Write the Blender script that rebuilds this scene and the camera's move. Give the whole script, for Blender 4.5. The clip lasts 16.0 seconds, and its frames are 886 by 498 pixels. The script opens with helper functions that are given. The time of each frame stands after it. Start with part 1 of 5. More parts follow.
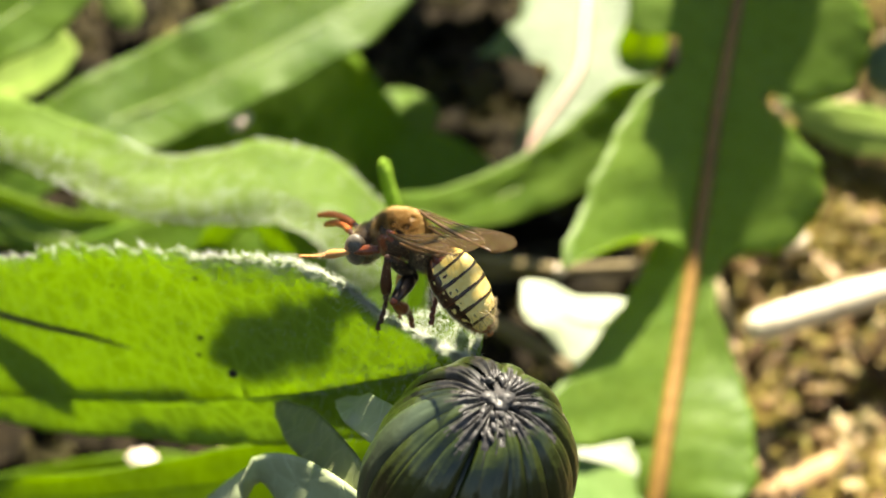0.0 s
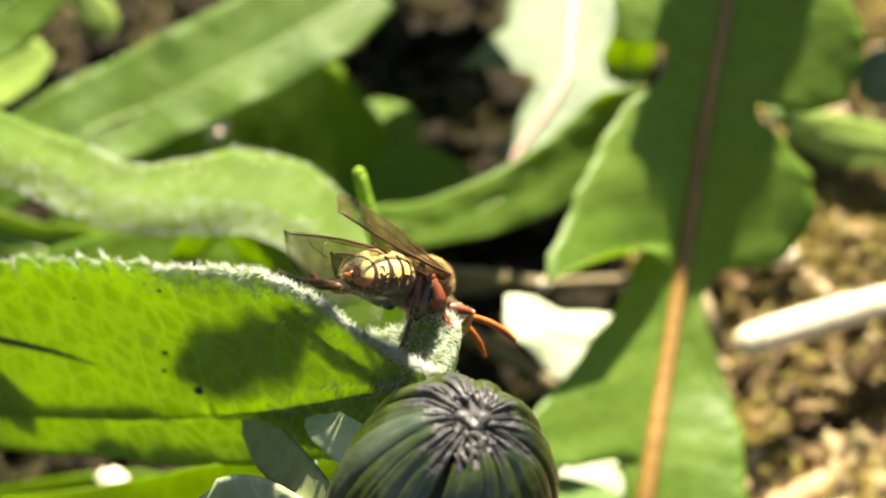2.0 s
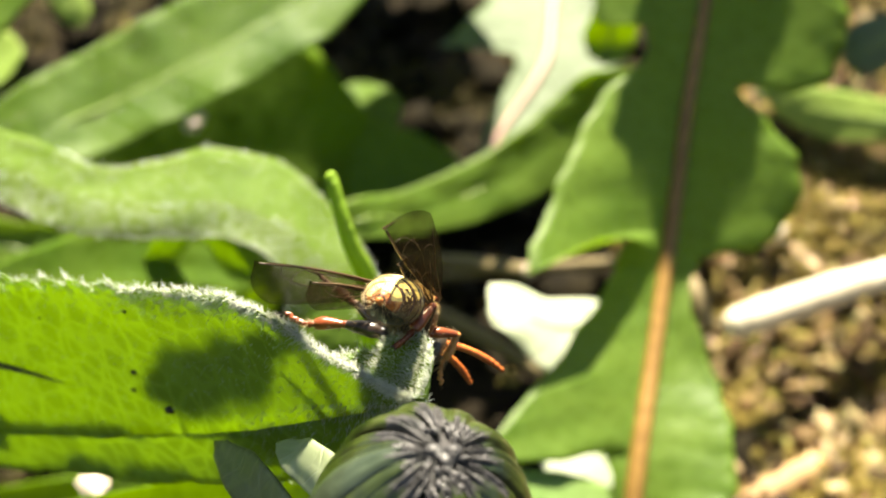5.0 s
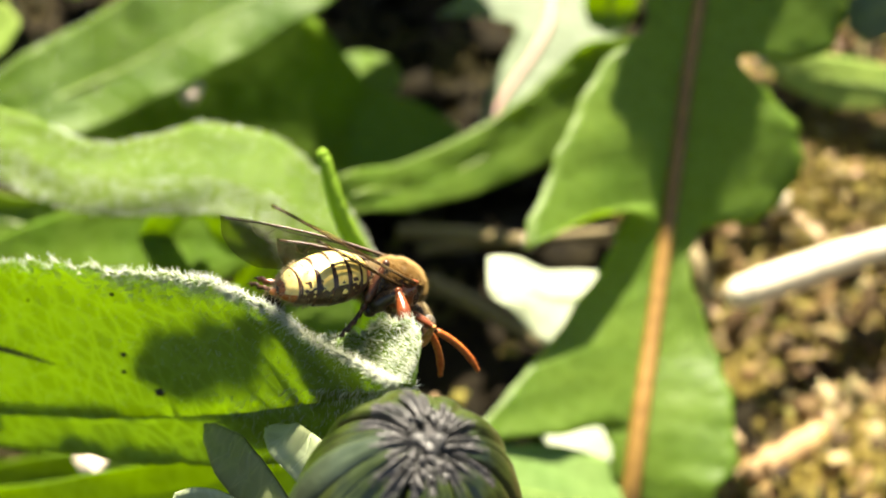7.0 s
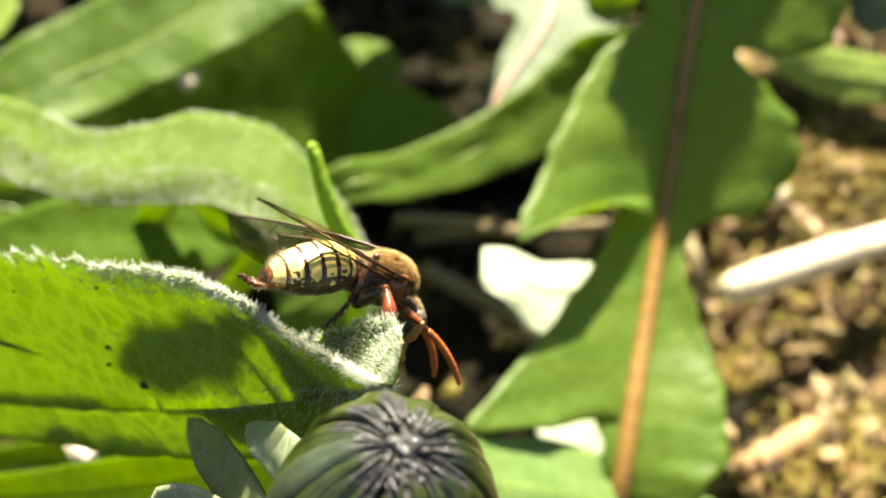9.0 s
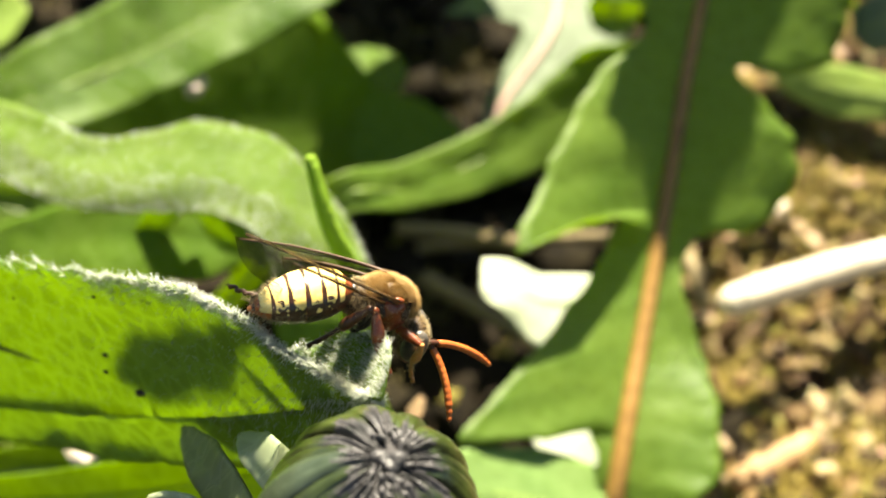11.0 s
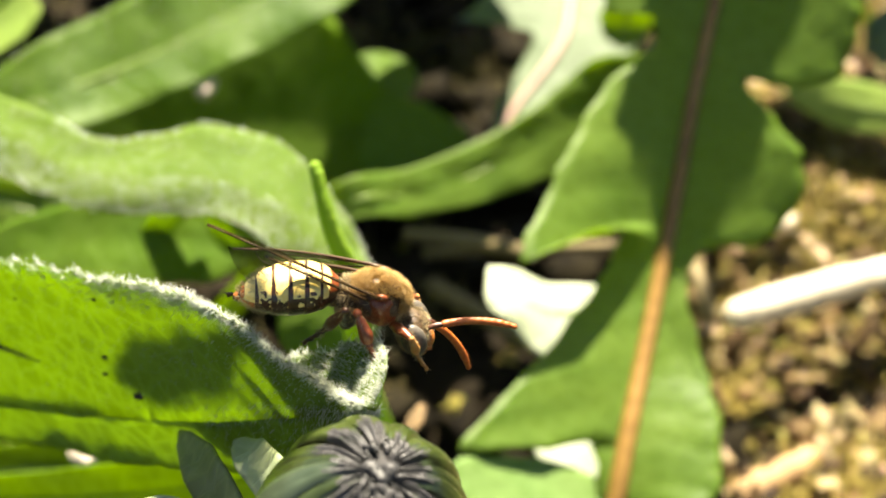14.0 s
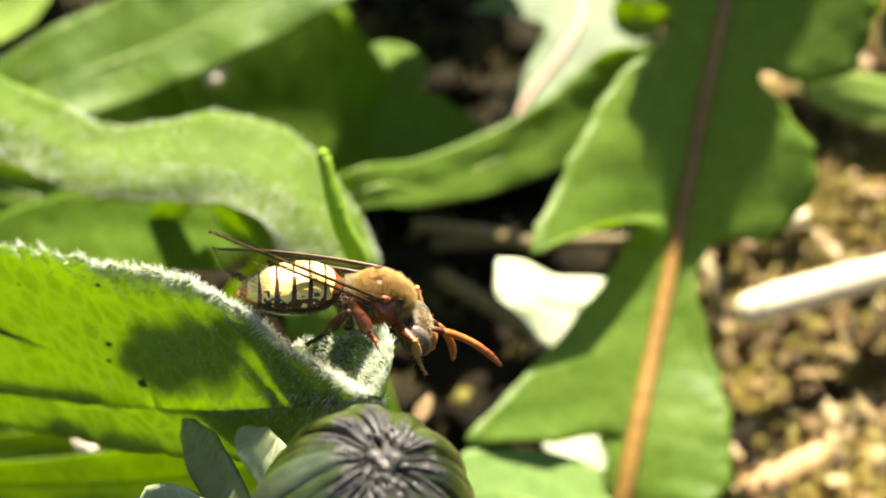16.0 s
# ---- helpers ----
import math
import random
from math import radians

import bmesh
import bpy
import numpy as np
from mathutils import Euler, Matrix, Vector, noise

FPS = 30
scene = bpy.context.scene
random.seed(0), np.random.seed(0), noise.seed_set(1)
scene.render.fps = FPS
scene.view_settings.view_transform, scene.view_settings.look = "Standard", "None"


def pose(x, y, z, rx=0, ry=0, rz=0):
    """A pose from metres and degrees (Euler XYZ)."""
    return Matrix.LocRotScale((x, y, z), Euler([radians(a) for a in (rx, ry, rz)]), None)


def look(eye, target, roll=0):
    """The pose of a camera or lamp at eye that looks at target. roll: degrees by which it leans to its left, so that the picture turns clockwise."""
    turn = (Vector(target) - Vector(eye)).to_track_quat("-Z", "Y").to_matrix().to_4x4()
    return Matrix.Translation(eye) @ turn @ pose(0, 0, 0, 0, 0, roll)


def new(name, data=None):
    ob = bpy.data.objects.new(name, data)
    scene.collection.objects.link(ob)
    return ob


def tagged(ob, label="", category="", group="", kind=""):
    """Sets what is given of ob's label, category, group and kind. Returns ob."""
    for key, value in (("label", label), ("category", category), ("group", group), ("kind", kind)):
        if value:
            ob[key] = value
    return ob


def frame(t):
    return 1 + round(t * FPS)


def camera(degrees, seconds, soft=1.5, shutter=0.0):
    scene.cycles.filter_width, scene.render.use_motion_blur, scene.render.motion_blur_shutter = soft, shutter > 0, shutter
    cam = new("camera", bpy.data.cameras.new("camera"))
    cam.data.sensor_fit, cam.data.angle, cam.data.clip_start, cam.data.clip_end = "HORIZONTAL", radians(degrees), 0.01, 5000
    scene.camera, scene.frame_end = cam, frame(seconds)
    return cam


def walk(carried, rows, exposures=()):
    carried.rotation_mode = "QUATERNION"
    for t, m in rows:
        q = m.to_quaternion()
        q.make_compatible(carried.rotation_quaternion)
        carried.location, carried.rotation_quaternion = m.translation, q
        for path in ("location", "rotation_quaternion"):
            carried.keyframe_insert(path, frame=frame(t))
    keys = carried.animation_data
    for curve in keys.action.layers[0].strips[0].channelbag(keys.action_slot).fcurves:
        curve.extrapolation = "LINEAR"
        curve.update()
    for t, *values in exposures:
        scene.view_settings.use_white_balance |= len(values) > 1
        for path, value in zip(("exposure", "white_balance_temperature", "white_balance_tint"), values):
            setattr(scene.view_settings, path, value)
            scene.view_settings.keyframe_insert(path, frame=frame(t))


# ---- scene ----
cam = camera(32, 16.0, soft=1.8)
cam.data.dof.use_dof, cam.data.dof.focus_distance, cam.data.dof.aperture_fstop = True, 0.0735, 50.0
PATH = [
    (0, pose(0.000000, -0.058000, 0.121000, 50.0000, -0.0000, 0.0000)),
    (0.5, pose(0.000238, -0.057888, 0.121214, 50.2679, -0.0080, 0.0687)),
    (1, pose(0.000979, -0.057444, 0.120172, 50.4218, -0.0604, -0.1340)),
    (1.5, pose(0.000339, -0.056221, 0.119551, 50.5365, -0.1825, -0.1958)),
    (2, pose(0.000721, -0.055147, 0.118283, 50.5817, -0.3295, -0.2616)),
    (2.5, pose(0.001332, -0.054460, 0.118051, 50.5298, -0.2348, -0.5659)),
    (3, pose(0.000896, -0.053975, 0.117936, 50.2986, -0.2269, -0.6989)),
    (3.5, pose(0.001076, -0.053679, 0.118366, 50.0286, 0.0695, -1.0473)),
    (4, pose(0.001213, -0.052938, 0.118664, 49.7959, 0.2868, -1.2997)),
    (6.5, pose(0.002955, -0.050523, 0.118936, 48.0369, 0.9629, -1.2317)),
    (7, pose(0.002976, -0.050297, 0.118977, 47.7371, 1.0338, -1.2441)),
    (7.5, pose(0.002906, -0.050030, 0.118815, 47.4127, 1.0813, -1.1626)),
    (8, pose(0.003406, -0.049962, 0.118556, 47.1857, 1.0015, -1.0966)),
    (8.5, pose(0.004028, -0.049698, 0.119044, 47.0637, 0.8909, -0.8568)),
    (9, pose(0.004130, -0.049561, 0.119412, 47.0684, 0.6701, -0.5595)),
    (11.5, pose(0.005285, -0.050217, 0.120871, 47.2113, 0.2129, 0.4025)),
    (12, pose(0.005486, -0.050291, 0.120832, 47.2330, 0.1740, 0.5060)),
    (12.5, pose(0.005733, -0.050367, 0.121526, 47.3463, -0.0908, 0.7773)),
    (13, pose(0.005613, -0.050258, 0.121383, 47.2866, -0.1740, 1.0239)),
    (13.5, pose(0.005747, -0.049882, 0.121429, 47.2818, -0.2762, 1.2332)),
    (14, pose(0.005746, -0.049876, 0.121100, 47.3044, -0.2981, 1.4861)),
    (14.5, pose(0.005835, -0.049733, 0.121095, 47.2966, -0.4139, 1.6832)),
    (15, pose(0.005712, -0.049540, 0.120081, 47.1315, -0.4831, 1.8461)),
    (15.5, pose(0.005974, -0.049670, 0.120051, 47.1556, -0.3989, 1.9523)),
    (16, pose(0.005855, -0.049380, 0.120219, 47.0960, -0.4488, 2.1489)),
]
walk(cam, PATH, exposures=[(0, 2.53, 7400, 5), (16, 2.53, 7400, 5)])

# ---- daylight ----
SUN_WAY = Vector((0.078, 0.55, 0.828)).normalized()      # towards the sun
world = bpy.data.worlds.new("sky")
scene.world = world
world.use_nodes = True
wn = world.node_tree.nodes
sky = wn.new("ShaderNodeTexSky")
sky.sky_type, sky.sun_disc = "NISHITA", False
sky.sun_elevation = math.asin(SUN_WAY.z)
sky.sun_rotation = math.atan2(SUN_WAY.x, SUN_WAY.y)
world.node_tree.links.new(sky.outputs[0], wn["Background"].inputs[0])
wn["Background"].inputs[1].default_value = 0.031
sun_data = bpy.data.lights.new("sun", "SUN")
sun_data.energy, sun_data.angle, sun_data.color = 5.0, radians(0.6), (1.0, 0.935, 0.84)
sun = new("sun", sun_data)
sun.matrix_world = look(SUN_WAY * 2, (0, 0, 0))

MM = 0.001


# ---- materials ----
def nodes_of(name):
    m = bpy.data.materials.new(name)
    m.use_nodes = True
    return m, m.node_tree.nodes, m.node_tree.links, m.node_tree.nodes["Principled BSDF"]


def ramp_node(n, stops):
    r = n.new("ShaderNodeValToRGB")
    e = r.color_ramp.elements
    e[0].position, e[0].color = stops[0][0], (*stops[0][1], 1)
    e[1].position, e[1].color = stops[-1][0], (*stops[-1][1], 1)
    for p, c in stops[1:-1]:
        e.new(p).color = (*c, 1)
    return r


def surface(name, dark, light, grain=1.2, rough=0.7, bump=0.3, broad=8.0, metal=0.0, spec=0.5, shine=0.0):
    """A mottled surface: two scales of noise between two colours; grain and broad are in millimetres."""
    m, n, l, b = nodes_of(name)
    co = n.new("ShaderNodeTexCoord")
    fine, wide = n.new("ShaderNodeTexNoise"), n.new("ShaderNodeTexNoise")
    fine.inputs["Scale"].default_value, wide.inputs["Scale"].default_value = 1000 / grain, 1000 / broad
    fine.inputs["Detail"].default_value = 4
    for t in (fine, wide):
        l.new(co.outputs["Object"], t.inputs["Vector"])
    mix = n.new("ShaderNodeMath")
    mix.operation = "MULTIPLY_ADD"
    l.new(fine.outputs["Fac"], mix.inputs[0])
    mix.inputs[1].default_value = 0.55
    half = n.new("ShaderNodeMath")
    half.operation = "MULTIPLY"
    half.inputs[1].default_value = 0.45
    l.new(wide.outputs["Fac"], half.inputs[0])
    l.new(half.outputs[0], mix.inputs[2])
    r = ramp_node(n, [(0.32, dark), (0.66, light)])
    l.new(mix.outputs[0], r.inputs[0])
    l.new(r.outputs[0], b.inputs["Base Color"])
    b.inputs["Roughness"].default_value, b.inputs["Metallic"].default_value = rough, metal
    b.inputs["Specular IOR Level"].default_value = spec
    b.inputs["Coat Weight"].default_value = shine
    if bump:
        bp = n.new("ShaderNodeBump")
        bp.inputs["Strength"].default_value, bp.inputs["Distance"].default_value = bump, grain * MM * 0.4
        l.new(fine.outputs["Fac"], bp.inputs["Height"])
        l.new(bp.outputs[0], b.inputs["Normal"])
    return m


def leaf_material(name, dark, light, through_colour, share=0.4, rough=0.55, spec=0.25, vein=0.25, relief=0.4):
    """A living leaf: mottled green with side veins, which lets sunlight through."""
    m, n, l, b = nodes_of(name)
    uv = n.new("ShaderNodeUVMap")
    sep = n.new("ShaderNodeSeparateXYZ")
    l.new(uv.outputs[0], sep.inputs[0])
    # side veins leave the midrib slantwise: u across in millimetres, v along in millimetres
    absu = n.new("ShaderNodeMath")
    absu.operation = "ABSOLUTE"
    l.new(sep.outputs[0], absu.inputs[0])
    slant = n.new("ShaderNodeMath")
    slant.operation = "MULTIPLY_ADD"
    slant.inputs[1].default_value = -0.75
    l.new(absu.outputs[0], slant.inputs[0])
    l.new(sep.outputs[1], slant.inputs[2])
    co = n.new("ShaderNodeTexCoord")
    wob = n.new("ShaderNodeTexNoise")
    wob.inputs["Scale"].default_value = 260
    l.new(co.outputs["Object"], wob.inputs["Vector"])
    bend = n.new("ShaderNodeMath")
    bend.operation = "MULTIPLY_ADD"
    bend.inputs[1].default_value = 2.6
    l.new(wob.outputs["Fac"], bend.inputs[0])
    l.new(slant.outputs[0], bend.inputs[2])
    per = n.new("ShaderNodeMath")
    per.operation = "PINGPONG"
    per.inputs[1].default_value = 1.7
    l.new(bend.outputs[0], per.inputs[0])
    line = n.new("ShaderNodeMapRange")
    line.inputs["From Min"].default_value, line.inputs["From Max"].default_value = 0.0, 0.22
    line.inputs["To Min"].default_value, line.inputs["To Max"].default_value = 0.9, 0.0
    l.new(per.outputs[0], line.inputs["Value"])
    # net of small veins
    net = n.new("ShaderNodeTexVoronoi")
    net.feature = "DISTANCE_TO_EDGE"
    net.inputs["Scale"].default_value = 600
    l.new(co.outputs["Object"], net.inputs["Vector"])
    cell = n.new("ShaderNodeMapRange")
    cell.inputs["From Max"].default_value = 0.16
    cell.inputs["To Min"].default_value, cell.inputs["To Max"].default_value = 0.6, 0.0
    l.new(net.outputs["Distance"], cell.inputs["Value"])
    both = n.new("ShaderNodeMath")
    both.operation = "MAXIMUM"
    l.new(line.outputs[0], both.inputs[0])
    l.new(cell.outputs[0], both.inputs[1])
    patch = n.new("ShaderNodeTexNoise")
    patch.inputs["Scale"].default_value, patch.inputs["Detail"].default_value = 170, 5
    l.new(co.outputs["Object"], patch.inputs["Vector"])
    r = ramp_node(n, [(0.3, dark), (0.72, light)])
    l.new(patch.outputs["Fac"], r.inputs[0])
    tint = n.new("ShaderNodeMix")
    tint.data_type = "RGBA"
    amount = n.new("ShaderNodeMath")
    amount.operation = "MULTIPLY"
    amount.inputs[1].default_value = vein
    l.new(both.outputs[0], amount.inputs[0])
    l.new(amount.outputs[0], tint.inputs["Factor"])
    l.new(r.outputs[0], tint.inputs[6])
    tint.inputs[7].default_value = (*[min(1, c * 1.5 + 0.05) for c in light], 1)
    l.new(tint.outputs[2], b.inputs["Base Color"])
    b.inputs["Roughness"].default_value, b.inputs["Specular IOR Level"].default_value = rough, spec
    bp = n.new("ShaderNodeBump")
    bp.inputs["Strength"].default_value, bp.inputs["Distance"].default_value = relief, 0.00014
    bp.invert = True
    l.new(both.outputs[0], bp.inputs["Height"])
    l.new(bp.outputs[0], b.inputs["Normal"])
    tr = n.new("ShaderNodeBsdfTranslucent")
    tcol = n.new("ShaderNodeMix")
    tcol.data_type = "RGBA"
    tcol.inputs[6].default_value = (*through_colour, 1)
    tcol.inputs[7].default_value = (*[c * 0.62 for c in through_colour], 1)
    l.new(patch.outputs["Fac"], tcol.inputs["Factor"])
    lit = n.new("ShaderNodeMix")
    lit.data_type = "RGBA"
    l.new(amount.outputs[0], lit.inputs["Factor"])
    l.new(tcol.outputs[2], lit.inputs[6])
    lit.inputs[7].default_value = (*[min(1, c * 1.35 + 0.03) for c in through_colour], 1)
    l.new(lit.outputs[2], tr.inputs["Color"])
    mixs = n.new("ShaderNodeMixShader")
    mixs.inputs[0].default_value = share
    l.new(b.outputs[0], mixs.inputs[1])
    l.new(tr.outputs[0], mixs.inputs[2])
    l.new(mixs.outputs[0], n["Material Output"].inputs["Surface"])
    return m


def hair_material(name, colour, share=0.35, rough=0.4):
    m, n, l, b = nodes_of(name)
    b.inputs["Roughness"].default_value = rough
    g = n.new("ShaderNodeNewGeometry")
    r = ramp_node(n, [(0.0, tuple(c * 0.7 for c in colour)), (1.0, colour)])
    l.new(g.outputs["Random Per Island"], r.inputs[0])
    l.new(r.outputs[0], b.inputs["Base Color"])
    tr = n.new("ShaderNodeBsdfTranslucent")
    l.new(r.outputs[0], tr.inputs["Color"])
    mixs = n.new("ShaderNodeMixShader")
    mixs.inputs[0].default_value = share
    l.new(b.outputs[0], mixs.inputs[1])
    l.new(tr.outputs[0], mixs.inputs[2])
    l.new(mixs.outputs[0], n["Material Output"].inputs["Surface"])
    return m


def litter_material(name, colours):
    """Many scraps, each of its own colour."""
    m, n, l, b = nodes_of(name)
    g = n.new("ShaderNodeNewGeometry")
    r = ramp_node(n, [(k / (len(colours) - 1), c) for k, c in enumerate(colours)])
    l.new(g.outputs["Random Per Island"], r.inputs[0])
    co, ns, mx = n.new("ShaderNodeTexCoord"), n.new("ShaderNodeTexNoise"), n.new("ShaderNodeMix")
    ns.inputs["Scale"].default_value = 1600
    l.new(co.outputs["Object"], ns.inputs["Vector"])
    mx.data_type, mx.blend_type = "RGBA", "MULTIPLY"
    mx.inputs["Factor"].default_value = 0.7
    l.new(r.outputs[0], mx.inputs[6])
    l.new(ns.outputs["Color"], mx.inputs[7])
    l.new(mx.outputs[2], b.inputs["Base Color"])
    b.inputs["Roughness"].default_value, b.inputs["Specular IOR Level"].default_value = 0.85, 0.2
    return m


def wing_material():
    m, n, l, b = nodes_of("smoky_membrane")
    b.inputs["Base Color"].default_value = (0.05, 0.03, 0.012, 1)
    b.inputs["Roughness"].default_value = 0.35
    b.inputs["Specular IOR Level"].default_value = 0.3
    clear = n.new("ShaderNodeBsdfTransparent")
    clear.inputs["Color"].default_value = (0.96, 0.945, 0.88, 1)
    co = n.new("ShaderNodeTexCoord")
    ns = n.new("ShaderNodeTexNoise")
    ns.inputs["Scale"].default_value = 900
    l.new(co.outputs["Object"], ns.inputs["Vector"])
    mr = n.new("ShaderNodeMapRange")
    mr.inputs["To Min"].default_value, mr.inputs["To Max"].default_value = 0.18, 0.5
    l.new(ns.outputs["Fac"], mr.inputs["Value"])
    mixs = n.new("ShaderNodeMixShader")
    l.new(mr.outputs[0], mixs.inputs[0])
    l.new(clear.outputs[0], mixs.inputs[1])
    l.new(b.outputs[0], mixs.inputs[2])
    l.new(mixs.outputs[0], n["Material Output"].inputs["Surface"])
    return m


M_LEAF = leaf_material("dandelion_leaf", (0.075, 0.14, 0.014), (0.135, 0.215, 0.026), (0.47, 0.62, 0.015), 0.52, rough=0.5, spec=0.4, relief=0.25)
M_BEE_LEAF = leaf_material("hairy_leaf_green", (0.09, 0.165, 0.028), (0.155, 0.245, 0.05), (0.40, 0.545, 0.04), 0.55, rough=0.6, vein=0.5, relief=0.9)
M_PALE = leaf_material("pale_leaf", (0.066, 0.10, 0.045), (0.10, 0.14, 0.068), (0.18, 0.25, 0.08), 0.3)
M_YOUNG = leaf_material("young_leaf", (0.17, 0.26, 0.05), (0.25, 0.34, 0.07), (0.40, 0.52, 0.06), 0.4)
M_RIB = surface("leaf_midrib", (0.15, 0.075, 0.012), (0.27, 0.15, 0.034), rough=0.5, bump=0.15)
M_RIB_GREEN = surface("green_midrib", (0.13, 0.20, 0.035), (0.20, 0.28, 0.06), rough=0.5, bump=0.15)
M_RIB_PINK = surface("pink_midrib", (0.22, 0.12, 0.09), (0.32, 0.19, 0.15), rough=0.5, bump=0.15)
M_HAIR = hair_material("leaf_hair", (0.88, 0.91, 0.80), 0.6, 0.28)
M_GRASS = leaf_material("grass_green", (0.20, 0.34, 0.03), (0.30, 0.46, 0.05), (0.40, 0.55, 0.05), 0.4, vein=0.1)
# damp soil, its colour taken near black to hold the leaves' shade
M_SOIL = surface("shade_dark_damp_soil", (0.002, 0.0015, 0.001), (0.018, 0.013, 0.006), grain=1.5, rough=0.95, bump=0.8, broad=18, spec=0.1)
M_CRUMB = surface("soil_crumb", (0.06, 0.038, 0.016), (0.20, 0.125, 0.055), grain=0.8, rough=0.9, bump=0.6)
M_MOSS = surface("moss", (0.035, 0.03, 0.005), (0.27, 0.20, 0.03), grain=0.5, rough=0.8, bump=0.6)
# clods under the leaves: shade is included in this dark colour
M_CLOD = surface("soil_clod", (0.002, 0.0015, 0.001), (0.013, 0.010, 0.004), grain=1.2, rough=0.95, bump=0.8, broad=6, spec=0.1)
# moss colour darkened to carry the shade beneath the leaves
M_SHADE_MOSS = surface("shade_moss", (0.02, 0.02, 0.004), (0.10, 0.075, 0.015), grain=0.6, rough=0.85, bump=0.5, broad=9)
M_STRAW = surface("bleached_straw", (0.36, 0.29, 0.19), (0.68, 0.60, 0.45), grain=0.7, rough=0.6, bump=0.5, broad=5)
M_TWIG = surface("brown_twig", (0.07, 0.052, 0.018), (0.17, 0.125, 0.048), grain=0.5, rough=0.7, bump=0.4)
M_STONE = surface("pale_stone", (0.45, 0.36, 0.27), (0.68, 0.58, 0.46), grain=0.8, rough=0.8, bump=0.3)
M_DEAD = surface("dead_leaf", (0.20, 0.115, 0.05), (0.42, 0.27, 0.13), grain=0.9, rough=0.8, bump=0.4)
M_BUD = surface("bud_bract", (0.004, 0.008, 0.002), (0.036, 0.050, 0.008), grain=1.6, rough=0.3, bump=0.25, broad=2.6, shine=0.25)
# bract colour paled to stand for the sky's reflection on one flank
M_BUD_SHEEN = surface("bud_bract_sky_sheen", (0.018, 0.028, 0.014), (0.045, 0.062, 0.034), grain=1.2, rough=0.35, bump=0.15, broad=3, shine=0.15)
M_BUD_TIP = surface("withered_bract_tip", (0.005, 0.005, 0.004), (0.048, 0.044, 0.044), grain=0.5, rough=0.48, bump=0.7, broad=1.0, shine=0.08)
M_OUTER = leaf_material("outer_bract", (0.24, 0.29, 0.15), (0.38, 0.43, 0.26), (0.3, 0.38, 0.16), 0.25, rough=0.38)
# darker copy of the outer bract colour, with shade mixed in
M_OUTER_DIM = leaf_material("shade_tinted_bract", (0.14, 0.17, 0.07), (0.22, 0.25, 0.11), (0.2, 0.28, 0.1), 0.25, rough=0.4)
M_STALK = surface("flower_stalk", (0.12, 0.17, 0.05), (0.2, 0.25, 0.09), rough=0.5, bump=0.1)
M_SPOT = surface("dark_speck", (0.008, 0.006, 0.004), (0.03, 0.02, 0.012), grain=0.3, rough=0.7, bump=0.3)
M_YELLOW = surface("cuticle_yellow", (0.82, 0.56, 0.12), (0.91, 0.73, 0.28), grain=0.25, rough=0.42, bump=0.12, broad=2, shine=0.06)
M_BLACK = surface("cuticle_black", (0.008, 0.006, 0.005), (0.035, 0.02, 0.012), grain=0.25, rough=0.3, bump=0.15, broad=2, shine=0.2)
M_RED = surface("cuticle_rust", (0.10, 0.020, 0.006), (0.25, 0.058, 0.013), grain=0.25, rough=0.3, bump=0.2, broad=1.2, shine=0.2)
M_ORANGE = surface("cuticle_orange", (0.30, 0.08, 0.014), (0.48, 0.16, 0.03), grain=0.2, rough=0.4, bump=0.15, broad=1.5)
M_FEELER = surface("feeler_red", (0.30, 0.06, 0.012), (0.50, 0.14, 0.025), grain=0.3, rough=0.4, bump=0.15, broad=1.5)
M_LEG = surface("leg_dark_rust", (0.02, 0.008, 0.004), (0.10, 0.030, 0.009), grain=0.3, rough=0.4, bump=0.2, broad=1.5)
M_BAND = surface("cuticle_dark_brown", (0.012, 0.006, 0.004), (0.075, 0.028, 0.010), grain=0.3, rough=0.3, bump=0.15, broad=1.2, shine=0.2)
M_TAWNY = surface("tawny_cuticle", (0.02, 0.010, 0.004), (0.09, 0.045, 0.014), grain=0.3, rough=0.6, bump=0.3, broad=1.5)
M_FUR = hair_material("tawny_fur", (0.46, 0.28, 0.08), 0.3, 0.5)
M_FUR_PALE = hair_material("pale_fur", (0.50, 0.39, 0.21), 0.3, 0.5)
M_EYE = surface("compound_eye", (0.03, 0.025, 0.02), (0.13, 0.11, 0.085), grain=0.12, rough=0.4, bump=0.25, broad=0.8, shine=0.05)
M_AMBER = surface("cuticle_amber", (0.38, 0.15, 0.035), (0.62, 0.30, 0.09), grain=0.2, rough=0.35, bump=0.15, broad=1.2, shine=0.1)
M_WING = wing_material()
M_VEIN = surface("wing_vein", (0.03, 0.015, 0.006), (0.08, 0.04, 0.015), grain=0.2, rough=0.4, bump=0.0)


# ---- building helpers (coordinates in millimetres) ----
def thing(name, place, label, category, group="", kind=""):
    ob = new(name)
    ob.location = Vector(place) * MM
    ob.empty_display_size = 0.002
    return tagged(ob, label, category, group, kind)


def origin_of(ob):
    o = Vector((0, 0, 0))
    while ob:
        o, ob = o + ob.location, ob.parent
    return o


